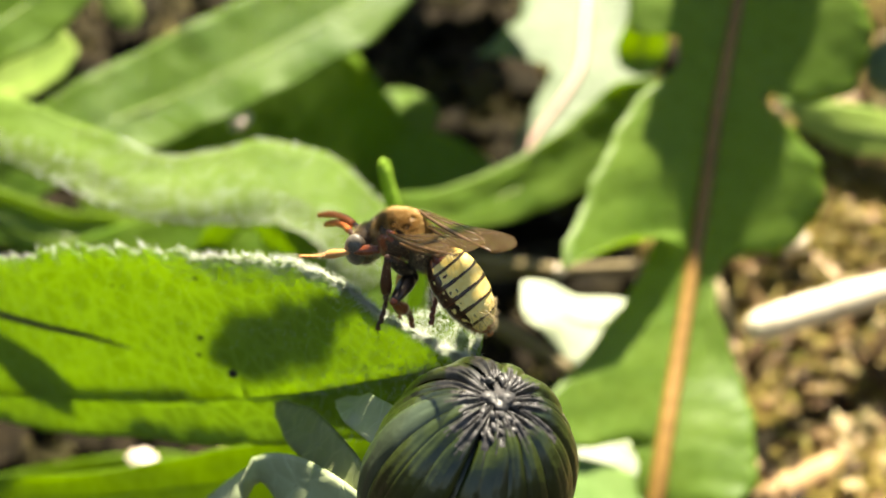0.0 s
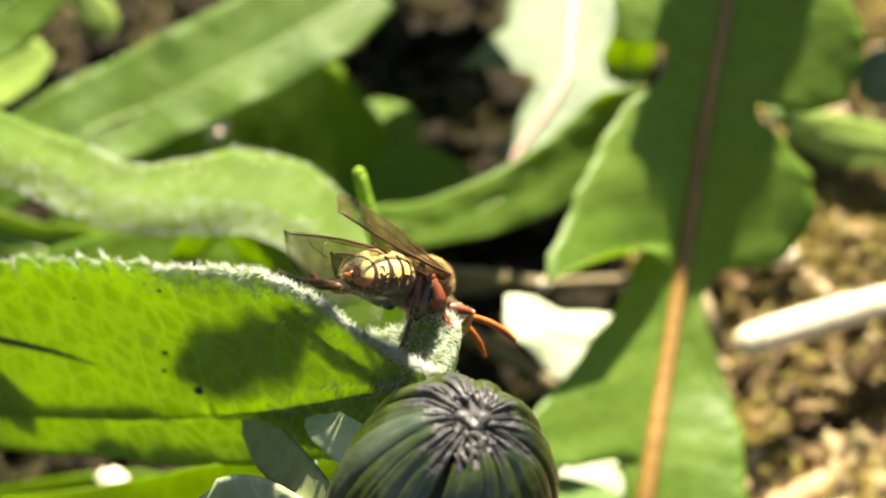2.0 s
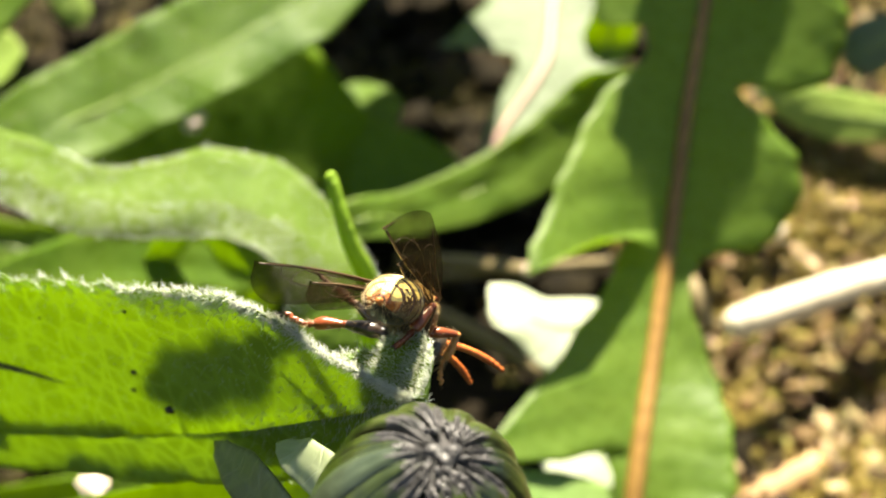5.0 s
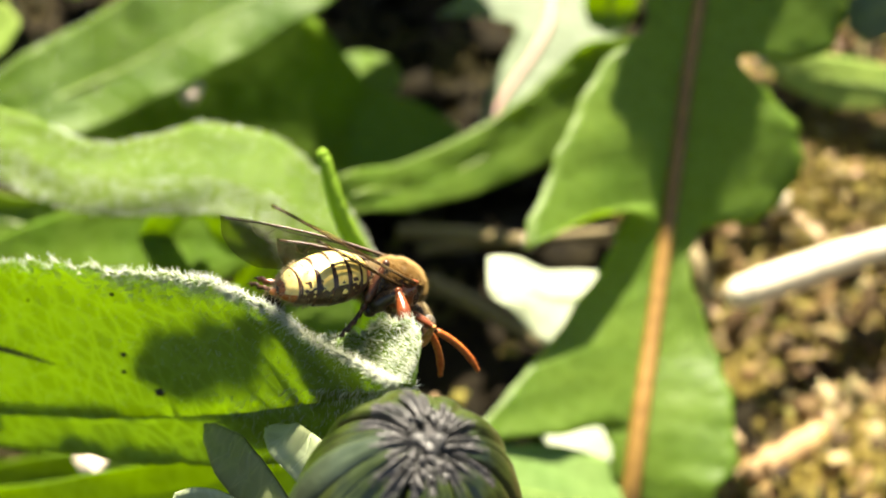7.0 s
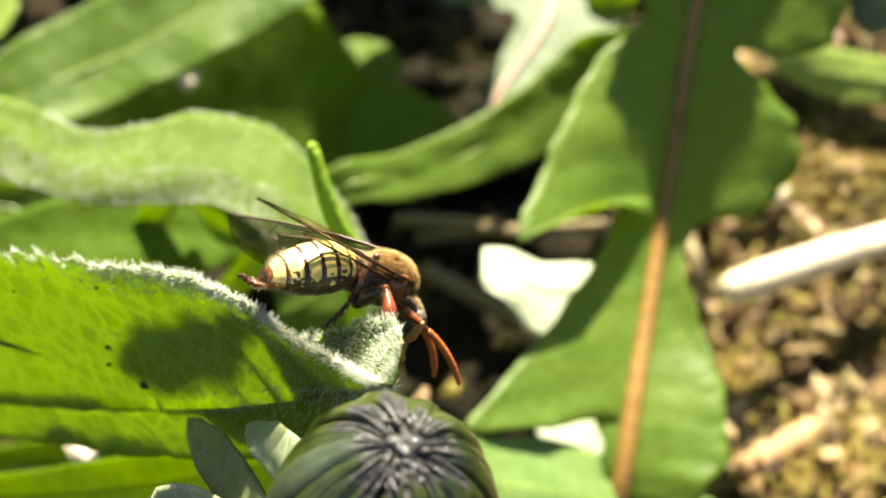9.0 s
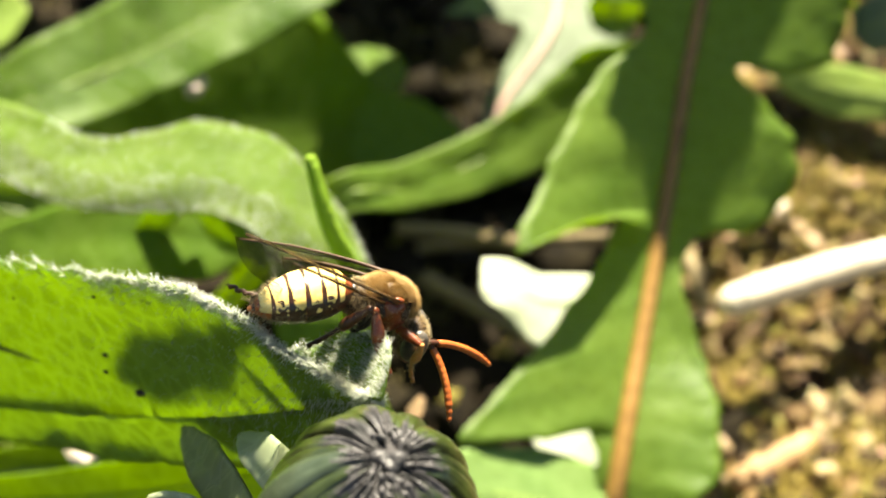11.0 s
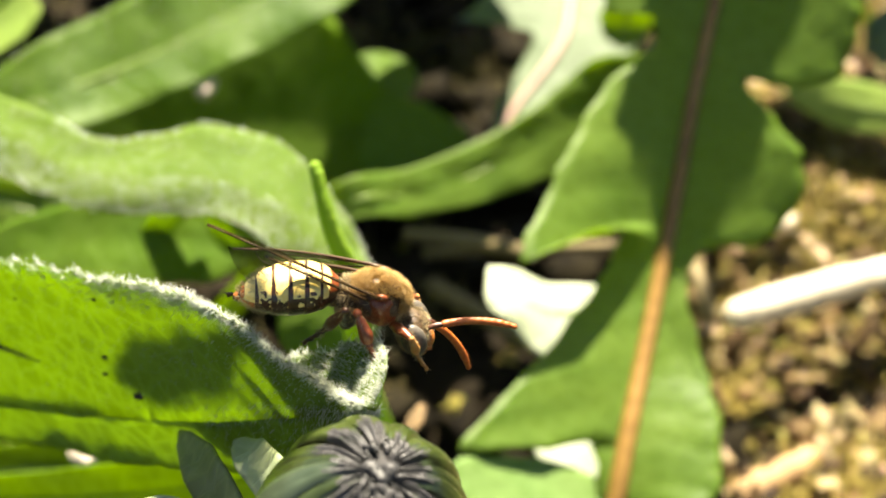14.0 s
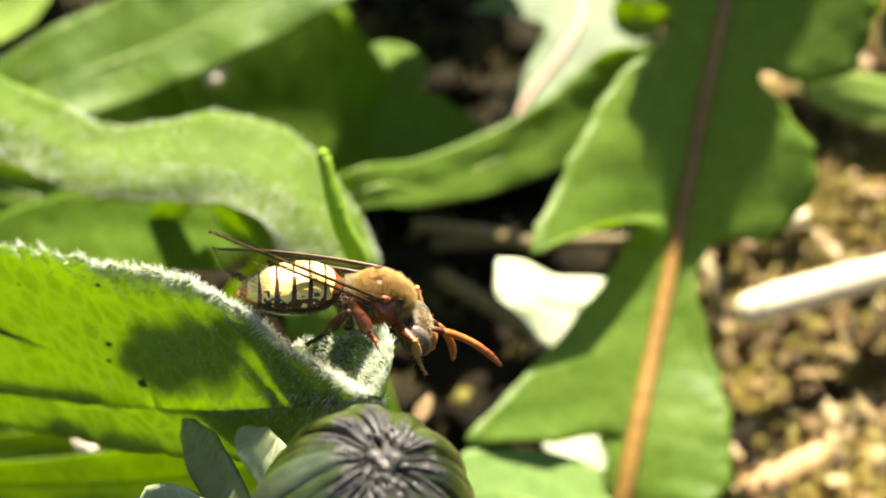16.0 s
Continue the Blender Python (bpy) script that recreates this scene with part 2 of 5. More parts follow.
def part(name, verts, faces, mats, parent, label="", smooth=True, slots=None, uvs=None):
    """One mesh object under a thing; verts in millimetres of the place."""
    me = bpy.data.meshes.new(name)
    o = origin_of(parent) if parent else Vector((0, 0, 0))
    me.from_pydata([tuple(Vector(v) * MM - o) for v in verts], [], faces)
    for m in mats if isinstance(mats, (list, tuple)) else [mats]:
        me.materials.append(m)
    if slots:
        me.polygons.foreach_set("material_index", slots)
    if smooth:
        me.polygons.foreach_set("use_smooth", [True] * len(me.polygons))
    if uvs:
        lay = me.uv_layers.new(name="UVMap")
        for lp in me.loops:
            lay.data[lp.index].uv = uvs[lp.vertex_index]
    me.update()
    ob = new(name, me)
    if parent:
        ob.parent = parent
    if label:
        ob["label"] = label
    return ob


def glide(points, s):
    """A smooth curve through the points (Catmull-Rom), s from 0 to 1. Works on vectors and numbers alike."""
    k = len(points) - 1
    x = min(max(s, 0.0), 1.0) * k
    i = min(int(x), k - 1)
    f = x - i
    p1, p2 = points[i], points[i + 1]
    p0 = points[i - 1] if i else p1 + (p1 - p2)
    p3 = points[i + 2] if i + 2 <= k else p2 + (p2 - p1)
    return 0.5 * ((2 * p1) + (p2 - p0) * f + (2 * p0 - 5 * p1 + 4 * p2 - p3) * f * f + (3 * p1 - p0 - 3 * p2 + p3) * f * f * f)


def profile(rows, s):
    """Straight interpolation in rows of (s, a, b, ...), eased a little at the joints."""
    for a, b in zip(rows, rows[1:]):
        if s <= b[0]:
            f = (s - a[0]) / max(b[0] - a[0], 1e-6)
            f = f * 0.5 + 0.5 * f * f * (3 - 2 * f)
            return [x + (y - x) * f for x, y in zip(a[1:], b[1:])]
    return list(rows[-1][1:])


def tube(points, radii, sides=8, steps=None, caps=True):
    """A round tapered tube along a smooth line: verts and faces."""
    pts = [Vector(p) for p in points]
    steps = steps or 6 * (len(pts) - 1)
    vs, fs = [], []
    up = Vector((0.31, 0.17, 0.93))
    for i in range(steps + 1):
        s = i / steps
        c = glide(pts, s)
        t = (glide(pts, min(1, s + 0.01)) - glide(pts, max(0, s - 0.01))).normalized()
        a = t.cross(up)
        a = a.normalized() if a.length > 1e-4 else t.orthogonal().normalized()
        b = t.cross(a)
        r = glide(list(radii), s) if len(radii) > 1 else radii[0]
        for k in range(sides):
            w = 2 * math.pi * k / sides
            vs.append(c + max(r, 0.004) * (a * math.cos(w) + b * math.sin(w)))
    for i in range(steps):
        for k in range(sides):
            j = (k + 1) % sides
            fs.append((i * sides + k, i * sides + j, (i + 1) * sides + j, (i + 1) * sides + k))
    if caps:
        fs.append(tuple(reversed(range(sides))))
        fs.append(tuple(range(steps * sides, steps * sides + sides)))
    return vs, fs


def join(*shapes):
    vs, fs = [], []
    for v, f in shapes:
        o = len(vs)
        vs += v
        fs += [tuple(i + o for i in q) for q in f]
    return vs, fs


def hairs(rows, thick=0.035):
    """Fine hairs, each a slender bent spike; rows of (base, way, length)."""
    vs, fs = [], []
    for base, way, long in rows:
        way = way.normalized()
        a = way.orthogonal().normalized()
        b = way.cross(a)
        bent = a * random.uniform(-0.25, 0.25) + b * random.uniform(-0.25, 0.25)
        o = len(vs)
        for f, r in ((0, 1.0), (0.55, 0.7)):
            c = base + way * long * f + bent * long * f * f
            for k in range(3):
                w = 2.094 * k
                vs.append(c + thick * r * (a * math.cos(w) + b * math.sin(w)))
        vs.append(base + way * long + bent * long)
        for k in range(3):
            j = (k + 1) % 3
            fs.append((o + k, o + j, o + 3 + j, o + 3 + k))
            fs.append((o + 3 + k, o + 3 + j, o + 6))
    return vs, fs


def ball(centre, radii, axes=None, rings=14, sides=20, lump=0.0, seed=0.0):
    """An ellipsoid, lumpy if wanted."""
    c, vs, fs = Vector(centre), [], []
    ax = axes or (Vector((1, 0, 0)), Vector((0, 1, 0)), Vector((0, 0, 1)))
    for i in range(rings + 1):
        p = math.pi * i / rings
        for k in range(sides):
            w = 2 * math.pi * k / sides
            d = Vector((math.sin(p) * math.cos(w), math.sin(p) * math.sin(w), math.cos(p)))
            g = 1 + lump * noise.noise(d * 1.7 + Vector((seed, seed * 0.7, 0)))
            vs.append(c + g * sum((a * r * e for a, r, e in zip(ax, radii, d)), Vector((0, 0, 0))))
    for i in range(rings):
        for k in range(sides):
            j = (k + 1) % sides
            fs.append((i * sides + k, (i + 1) * sides + k, (i + 1) * sides + j, i * sides + j))
    return vs, fs


class Blade:
    """A leaf blade round a spine: side gives the way to its right edge (left: the way to its left edge, where it is folded),
    rows the widths, the slant of the edges along the spine and their lift (s, left, right, slant left, slant right,
    lift left, lift right) in millimetres,
    fold and curl lift the edges along the normal, wave ruffles them."""

    def __init__(self, spine, side, rows, fold=(0.0, 0.0), curl=(0.0, 0.0), wave=0.0, teeth=0.0, seed=1.0, left=None):
        self.spine = [Vector(p) for p in spine]
        self.side = [Vector(v).normalized() for v in side]
        self.left = [Vector(v).normalized() for v in left] if left else [-v for v in self.side]
        self.rows = [(*r, 0.0, 0.0, 0.0, 0.0)[:7] for r in rows]
        self.fold, self.curl, self.wave, self.teeth, self.seed = fold, curl, wave, teeth, seed
        self.long = sum((glide(self.spine, (i + 1) / 40) - glide(self.spine, i / 40)).length for i in range(40))

    def frame_at(self, s, k=1):
        t = (glide(self.spine, min(1, s + 0.01)) - glide(self.spine, max(0, s - 0.01))).normalized()
        ways = self.side if k else self.left
        r = glide(ways, s) if len(ways) > 1 else ways[0]
        r = (r - t * r.dot(t)).normalized()
        return glide(self.spine, s), t, r, (r.cross(t) if k else t.cross(r))

    def at(self, s, u):
        """The point at s along and u across (-1 left edge, 1 right edge)."""
        k = 0 if u < 0 else 1
        c, t, r, nrm = self.frame_at(s, k)
        both = profile(self.rows, s)
        w, slant = both[k], both[2 + k]
        edge = 1 + self.teeth * noise.noise(Vector((s * self.long * 0.9, 3.3 * k + self.seed, 0))) * abs(u) ** 3
        a = abs(u) * w * edge
        lift = self.fold[k] * a + self.curl[k] * a * abs(u) + both[4 + k] * abs(u) ** 1.3
        lift += self.wave * abs(u) * noise.noise(Vector((s * self.long * 0.16, u * 1.3 + self.seed, self.seed * 2)))
        lift += 0.10 * noise.noise(Vector((s * self.long * 0.5, u * w * 0.5, self.seed)))
        return c + r * a + nrm * lift + t * slant * abs(u) ** 1.5

    def normal(self, s, u):
        e = 0.01
        d1 = self.at(min(1, s + e), u) - self.at(max(0, s - e), u)
        d2 = self.at(s, min(1, u + e * 3)) - self.at(s, max(-1, u - e * 3))
        v = d2.cross(d1)
        return v.normalized() if v.length > 1e-7 else self.frame_at(s)[3]

    def mesh(self, n=70, m=8, thick=0.22, first=-1):
        vs, uv, fs = [], [], []
        cols = [k / m for k in range(-m if first < 0 else 0, m + 1)]
        for sgn in (1, -1):
            for i in range(n + 1):
                s = i / n
                left, right = profile(self.rows, s)[:2]
                for u in cols:
                    h = thick * 0.5 * (1 - 0.6 * abs(u) ** 4)
                    vs.append(self.at(s, u) + self.normal(s, u) * h * sgn)
                    uv.append((u * (left if u < 0 else right), s * self.long))
        w, half = len(cols), (n + 1) * len(cols)
        for i in range(n):
            for k in range(w - 1):
                a, b, c, d = i * w + k, i * w + k + 1, (i + 1) * w + k + 1, (i + 1) * w + k
                fs.append((a, b, c, d))
                fs.append((half + d, half + c, half + b, half + a))
            for k in (0, w - 1):
                a, d = i * w + k, (i + 1) * w + k
                q = (a, d, half + d, half + a)
                fs.append(q if k == 0 else q[::-1])
        for i in (0, n):
            for k in range(w - 1):
                a, b = i * w + k, i * w + k + 1
                q = (b, a, half + a, half + b)
                fs.append(q if i == 0 else q[::-1])
        return vs, fs, uv

    def rib(self, r0, r1, lift=0.0, s0=0.0, s1=0.98):
        pts = [self.at(s0 + (s1 - s0) * i / 9, 0) + self.frame_at(s0 + (s1 - s0) * i / 9)[3] * lift for i in range(10)]
        return tube(pts, [r0 + (r1 - r0) * i / 9 for i in range(10)], 8, 40)

    def down(self, count, long, s=(0, 1), u=(-1, 1), lean=0.4, sgn=1, out=0.0):
        """Rows of hairs over a stretch of the blade; out turns them outwards past the edge."""
        rows = []
        for _ in range(count):
            a, b = random.uniform(*s), random.uniform(*u)
            nv = self.normal(a, b) * sgn
            r = self.frame_at(a, 1 if b > 0 else 0)[2]
            way = nv * (1 - out) + r * out
            way += Vector([random.uniform(-lean, lean) for _k in range(3)])
            rows.append((self.at(a, b), way, long * random.uniform(0.5, 1.2)))
        return rows


def leaf(name, label, blade, material, rib=None, rib_size=(0.8, 0.25), rib_lift=0.0, n=70, m=8, group="plant leaves", hair=None, thick=0.22, rib_span=(0.0, 0.98), hair_thick=0.03):
    ob = thing(name, blade.spine[0], label, "leaf", group)
    v, f, uv = blade.mesh(n, m, thick)
    part("blade", v, f, material, ob, uvs=uv)
    if rib:
        part("midrib", *blade.rib(rib_size[0], rib_size[1], rib_lift, *rib_span), rib, ob)
    if hair:
        h = part("hairs", *hairs(hair, hair_thick), M_HAIR, ob, "fine whitish hairs")
        h["kind"] = "stuff"
    return ob


# ---- ground ----
def ground_height(x, y):
    near = math.exp(-((x - 10) ** 2 + (y - 70) ** 2) / (2 * 110 ** 2))
    return near * (4.5 * noise.noise(Vector((x / 26, y / 26, 1.0))) + 1.6 * noise.noise(Vector((x / 7, y / 7, 4.0))) + 0.7 * noise.noise(Vector((x / 2.2, y / 2.2, 9.0)))) - 1.0


def ground():
    vs, fs = [], []
    n = 150
    def axis(i, c):
        k = (i / n - 0.5) * 2
        return c + 150 * k + (math.copysign(abs(k) ** 9, k) * 400000)
    for i in range(n + 1):
        for j in range(n + 1):
            x, y = axis(i, 10), axis(j, 70)
            vs.append((x, y, ground_height(x, y)))
    for i in range(n):
        for j in range(n):
            a = i * (n + 1) + j
            fs.append((a, a + n + 1, a + n + 2, a + 1))
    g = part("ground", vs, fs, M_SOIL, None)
    tagged(g, "damp crumbly garden soil, colour darkened for leaf shade", "ground", kind="structure")


ground()


def rest(x, y, up=0.0):
    return Vector((x, y, ground_height(x, y) + up))


# ---- the leaves ----
def bee_leaf():
    spine = [(-62, 50, 0), (-42, 33, 28), (-27.9, 19.5, 42.2), (-18.3, 12.7, 48.9), (-9.5, 6.2, 56.0), (-3.7, 1.2, 62.2), (-0.6, -0.95, 65.1), (1.75, -2.7, 67.5)]
    rows = [(0, 2, 0.1), (0.15, 9, 0.05), (0.286, 12.0, 0.05), (0.43, 12.4, 0.05), (0.5, 11.7, 0.05), (0.57, 10.8, 0.3), (0.615, 9.7, 1.8), (0.65, 8.9, 2.5), (0.69, 8.3, 3.0), (0.72, 8.1, 3.2), (0.74, 7.9, 3.2), (0.77, 7.3, 3.2, 0, 0.2),
            (0.80, 6.2, 3.2, 0, 0.4), (0.83, 4.9, 3.4, 0, 0.7), (0.86, 3.4, 3.5, 0, 0.9), (0.89, 2.2, 3.5, 0, 1.0), (0.92, 1.3, 3.2, 0, 1.0), (0.95, 0.7, 2.7, 0, 0.8), (0.975, 0.4, 2.0, 0, 0.5), (1.0, 0.1, 0.8)]
    down, back = (-0.03, 0.05, -1), (0.2, 0.94, 0.27)
    b = Blade(spine, [down, down, down, down, (0.03, 0.75, -0.65), back, back, back], rows, fold=(0.0, 0.0), curl=(0.10, -0.1), wave=0.5, teeth=0.10, seed=2, left=[(0.05, -0.06, 1)])
    hair = b.down(2600, 0.46, (0.25, 0.99), (-1, -0.94), 0.6, 1, 0.75) + b.down(2200, 0.32, (0.25, 0.98), (-0.95, -0.05), 0.7, 1)
    hair += b.down(700, 0.42, (0.55, 0.85), (-1, -0.8), 0.5, 1, 0.3) + b.down(500, 0.5, (0.6, 1), (-0.12, 0.05), 0.4, 1, -0.4)
    hair += b.down(3600, 0.45, (0.6, 1), (0.02, 1), 0.6, -1) + b.down(1800, 0.6, (0.58, 0.97), (-1, -0.88), 0.7, 1, 0.6) + b.down(900, 0.5, (0.6, 0.97), (-1, -0.8), 0.7, -1, 0.2) + b.down(500, 0.5, (0.6, 1), (0.93, 1), 0.5, -1, 0.5)
    ob = leaf("leaf", "bright green hairy leaf with white-fringed edge, lit through", b, M_BEE_LEAF, None, n=130, m=10, hair=hair, hair_thick=0.017)
    flap = Blade(spine, [(0.0, 0.08, -1)], [(0, 0.004, 0.6), (0.2, 0.004, 2.6), (0.34, 0.004, 3.4), (0.47, 0.004, 3.6), (0.55, 0.004, 3.5), (0.60, 0.004, 3.4), (0.65, 0.004, 3.6), (0.71, 0.004, 3.3), (0.78, 0.004, 2.3), (0.88, 0.004, 1.7), (0.95, 0.004, 1.1), (1.0, 0.004, 0.1)], curl=(0, 0.06), wave=0.3, teeth=0.08, seed=4, left=[(0.05, -0.06, 1)])
    v, f, uv = flap.mesh(110, 6, 0.16, 0)
    part("lower_half", v, f, M_BEE_LEAF, ob, "hanging lower half of the blade", uvs=uv)
    fringe = flap.down(700, 0.5, (0.6, 1), (0.0, 1), 0.5, -1, 0.4) + flap.down(500, 0.5, (0.6, 1), (0.0, 1), 0.5, 1, 0.4)
    h = part("lower_hairs", *hairs(fringe, 0.02), M_HAIR, ob, "fine whitish hairs")
    h["kind"] = "stuff"
    for s, u, r in ((0.532, -0.16, 0.36), (0.522, -0.40, 0.2), (0.508, -0.29, 0.18), (0.57, -0.8, 0.12), (0.47, -0.75, 0.1)):
        p, nv = b.at(s, u), b.normal(s, u)
        flip = nv if nv.y < 0 else -nv
        part("speck", *ball(p + flip * 0.14, (r, r * 0.6, r * 0.8), rings=6, sides=8, lump=0.5, seed=s * 40), M_SPOT, ob, "small black speck")
    return b


def whisker(b):
    pts = [b.at(0.29, -0.64), b.at(0.345, -0.55), b.at(0.39, -0.47), b.at(0.437, -0.35)]
    pts = [p + Vector((-0.05, -0.35, 0.05)) for p in pts]
    ob = thing("plant_fibre", pts[0], "thin curved dark brown fibre lying on the hairy leaf", "fibre")
    part("strand", *tube(pts, [0.26, 0.22, 0.17, 0.04], 6), M_SPOT, ob)


def hairy_leaf():
    spine = [(-75, 70, 0), (-56.3, 59.1, 36.1), (-40.1, 49.2, 44.9), (-30.5, 44.1, 45.3), (-25.2, 40.8, 45.1), (-19.7, 40.3, 44.6), (-14.1, 40.2, 44.5), (-9.0, 39.2, 43.4), (-5.9, 37.0, 41.2), (-4.4, 34.6, 39.0), (-3.4, 32.4, 36.5), (-2.4, 30.5, 33.0)]
    rows = [(0, 2, 2), (0.22, 3.2, 2.6), (0.356, 3.3, 2.6), (0.42, 3.4, 2.8), (0.47, 4.4, 2.7), (0.54, 5.6, 2.7), (0.60, 5.6, 3.0), (0.66, 4.3, 3.2), (0.73, 3.6, 3.6), (0.80, 3.2, 4.4), (0.9, 2.8, 5.0), (1, 1.0, 3.0)]
    near, turned = (0.12, -0.95, -0.25), (-0.95, -0.3, 0.1)
    b = Blade(spine, [near] * 8 + [(-0.4, -0.85, -0.2), turned, turned, turned], rows, fold=(-0.05, -0.1), curl=(0.0, -0.12), wave=0.5, seed=5)
    hair = b.down(1500, 0.5, (0.2, 0.8), (0.0, 0.95), 0.5, 1) + b.down(900, 0.35, (0.25, 1), (-0.9, 0.0), 0.5, 1) + b.down(350, 0.45, (0.25, 0.8), (0.9, 1), 0.5, 1, 0.3) + b.down(400, 0.4, (0.3, 1), (-1, -0.93), 0.5, 1, 0.5)
    leaf("leaf", "pale green leaf covered in fine glistening whitish hairs", b, M_DOWNY, None, n=110, hair=hair, hair_thick=0.042)
    spine = [(-30, 45, 15), (-18.8, 45.9, 36.8), (-14.7, 42.7, 37.9), (-11.7, 40.0, 38.5), (-10.0, 38.6, 37.0)]
    b = Blade(spine, [(0.3, -0.3, -0.9)], [(0, 1, 1), (0.3, 1.2, 1.6), (0.6, 2.0, 2.2), (0.85, 2.4, 1.8), (1, 1.2, 0.8)], wave=0.6, seed=6)
    leaf("leaf", "yellow-green leaf end glowing in sunlight", b, M_BEE_LEAF, None, n=30)


def lobed_leaf():
    spine = [(18.4, 30.4, 12.8), (19.3, 34.6, 17.8), (21.6, 44.2, 23.2), (23.9, 53.9, 29.9), (25.6, 61.0, 37.8), (27.6, 67.8, 44.7), (29.3, 74.4, 50.6)]
    rows = [(0, 2, 4, 0, 0, 0, 4), (0.13, 1.8, 6.7, 0, 0, 0, 3), (0.167, 2.0, 8.2, 0, 0, 0, 2.5), (0.2, 3.2, 8.0, 0, 0, 0, 2), (0.23, 7.0, 7.6, -4.4, 0, 2.5, 1.4), (0.26, 13.8, 7.4, -9.0, 0, 5, 0.8), (0.3, 10.8, 6.1, -5.2, 0, 3.5, 0.2), (0.35, 7.6, 4.4, -2.0, 0, 1.2), (0.4, 5.2, 2.7), (0.43, 4.5, 2.3),
            (0.462, 4.2, 3.1, 0, 0, 3), (0.478, 7.0, 5.2, -2.2, 0, 6.0), (0.492, 13.0, 7.9, -7.6, -0.6, 8), (0.51, 12.8, 9.4, -5.6, -0.4, 7.2), (0.555, 11.6, 11.4, -2.6, 0, 4.6), (0.61, 9.8, 10.8, -0.6, 0, 2.0), (0.66, 8.0, 7.7, 0, 0, 0.6), (0.70, 5.8, 4.4), (0.72, 4.6, 4.4, 0, -0.5), (0.74, 4.4, 9.4, 0, -1.5), (0.77, 5.0, 13.0, 0, -1), (0.80, 9.5, 13.2, -2.5), (0.85, 10.5, 13.2, -1.5), (0.92, 8.6, 10.8), (1, 4, 6.5)]
    b = Blade(spine, [(1, 0.05, 0)], rows, fold=(0.04, 0.03), curl=(0.05, -0.05), wave=0.9, teeth=0.04, seed=8)
    ob = leaf("leaf", "large deeply lobed green leaf with a brownish midrib", b, M_LEAF, M_RIB, (0.95, 0.5), 0.1, n=220, m=10)
    part("leaf_stalk", *tube([rest(b.spine[0].x - 6, b.spine[0].y - 6, -1), b.spine[0] + Vector((-2, -2, -5)), b.at(0.02, 0)], [1.4, 1.2, 0.9], 8), M_RIB, ob)
    return b


def big_leaf():
    spine = [(-70, 75, 0), (-44.4, 76.6, 20.5), (-32.0, 82.3, 23.7), (-22.2, 86.7, 26.5), (-11.8, 93.1, 29.2), (1.0, 102.0, 32.6)]
    rows = [(0, 2, 2), (0.2, 4.6, 4.2), (0.4, 6.0, 4.8), (0.6, 6.4, 5.0), (0.8, 6.2, 5.0), (1, 1.0, 1.0)]
    b = Blade(spine, [(0.35, -0.75, -0.42)], [(r[0], r[1] * 1.1, r[2] * 1.1) for r in rows], fold=(0.1, 0.1), wave=0.7, seed=11)
    leaf("leaf", "long smooth bright green leaf with a pale midrib", b, M_BROAD, M_RIB_GREEN, (0.22, 0.16), 0.0, hair=b.down(650, 0.5, (0.2, 1), (-0.98, 0.3), 0.5, 1) + b.down(200, 0.4, (0.2, 1), (-1, -0.95), 0.5, 1, 0.6), hair_thick=0.035)


def middle_leaf():
    spine = [(-25, 62, 0), (-7.8, 56.3, 26.7), (0.3, 61.3, 25.3), (7.3, 67.1, 23.8), (13.9, 72.1, 24.9), (19.3, 75.9, 28.1), (23.5, 77.8, 30.4)]
    rows = [(0, 1, 1), (0.17, 2, 1.6), (0.34, 2.6, 2.0), (0.5, 3.0, 2.9), (0.66, 3.0, 4.0), (0.84, 2.8, 3.4), (1, 0.3, 0.3)]
    b = Blade(spine, [(0.35, -0.5, -0.75)], rows, fold=(0.1, 0.1), wave=0.5, seed=14)
    leaf("leaf", "narrow green leaf with a pale midrib, in half shade", b, M_LEAF, M_RIB_GREEN, (0.12, 0.08), 0.0)


def pale_leaf():
    spine = [(7.9, 82.9, 12.2), (11.0, 89.2, 14.9), (16.0, 97.3, 17.3), (17.4, 104.8, 19.0), (18.6, 117.1, 21.5), (19.7, 135.1, 23.5)]
    rows = [(0, 0.3, 0.3), (0.2, 2.0, 3), (0.34, 3.0, 7), (0.42, 3.4, 8), (0.47, 9, 8.5, -0.8), (0.5, 13.2, 8.5, -1.2), (0.55, 11, 7), (0.64, 8.0, 5.6), (0.8, 8, 6), (1, 3, 3)]
    b = Blade(spine, [(1, -0.15, 0)], rows, fold=(0.04, 0.04), wave=0.6, seed=17)
    leaf("leaf", "pale sunlit lobed leaf with a pinkish midrib", b, M_PALE, M_RIB_PINK, (0.4, 0.9), 0.15, n=110)


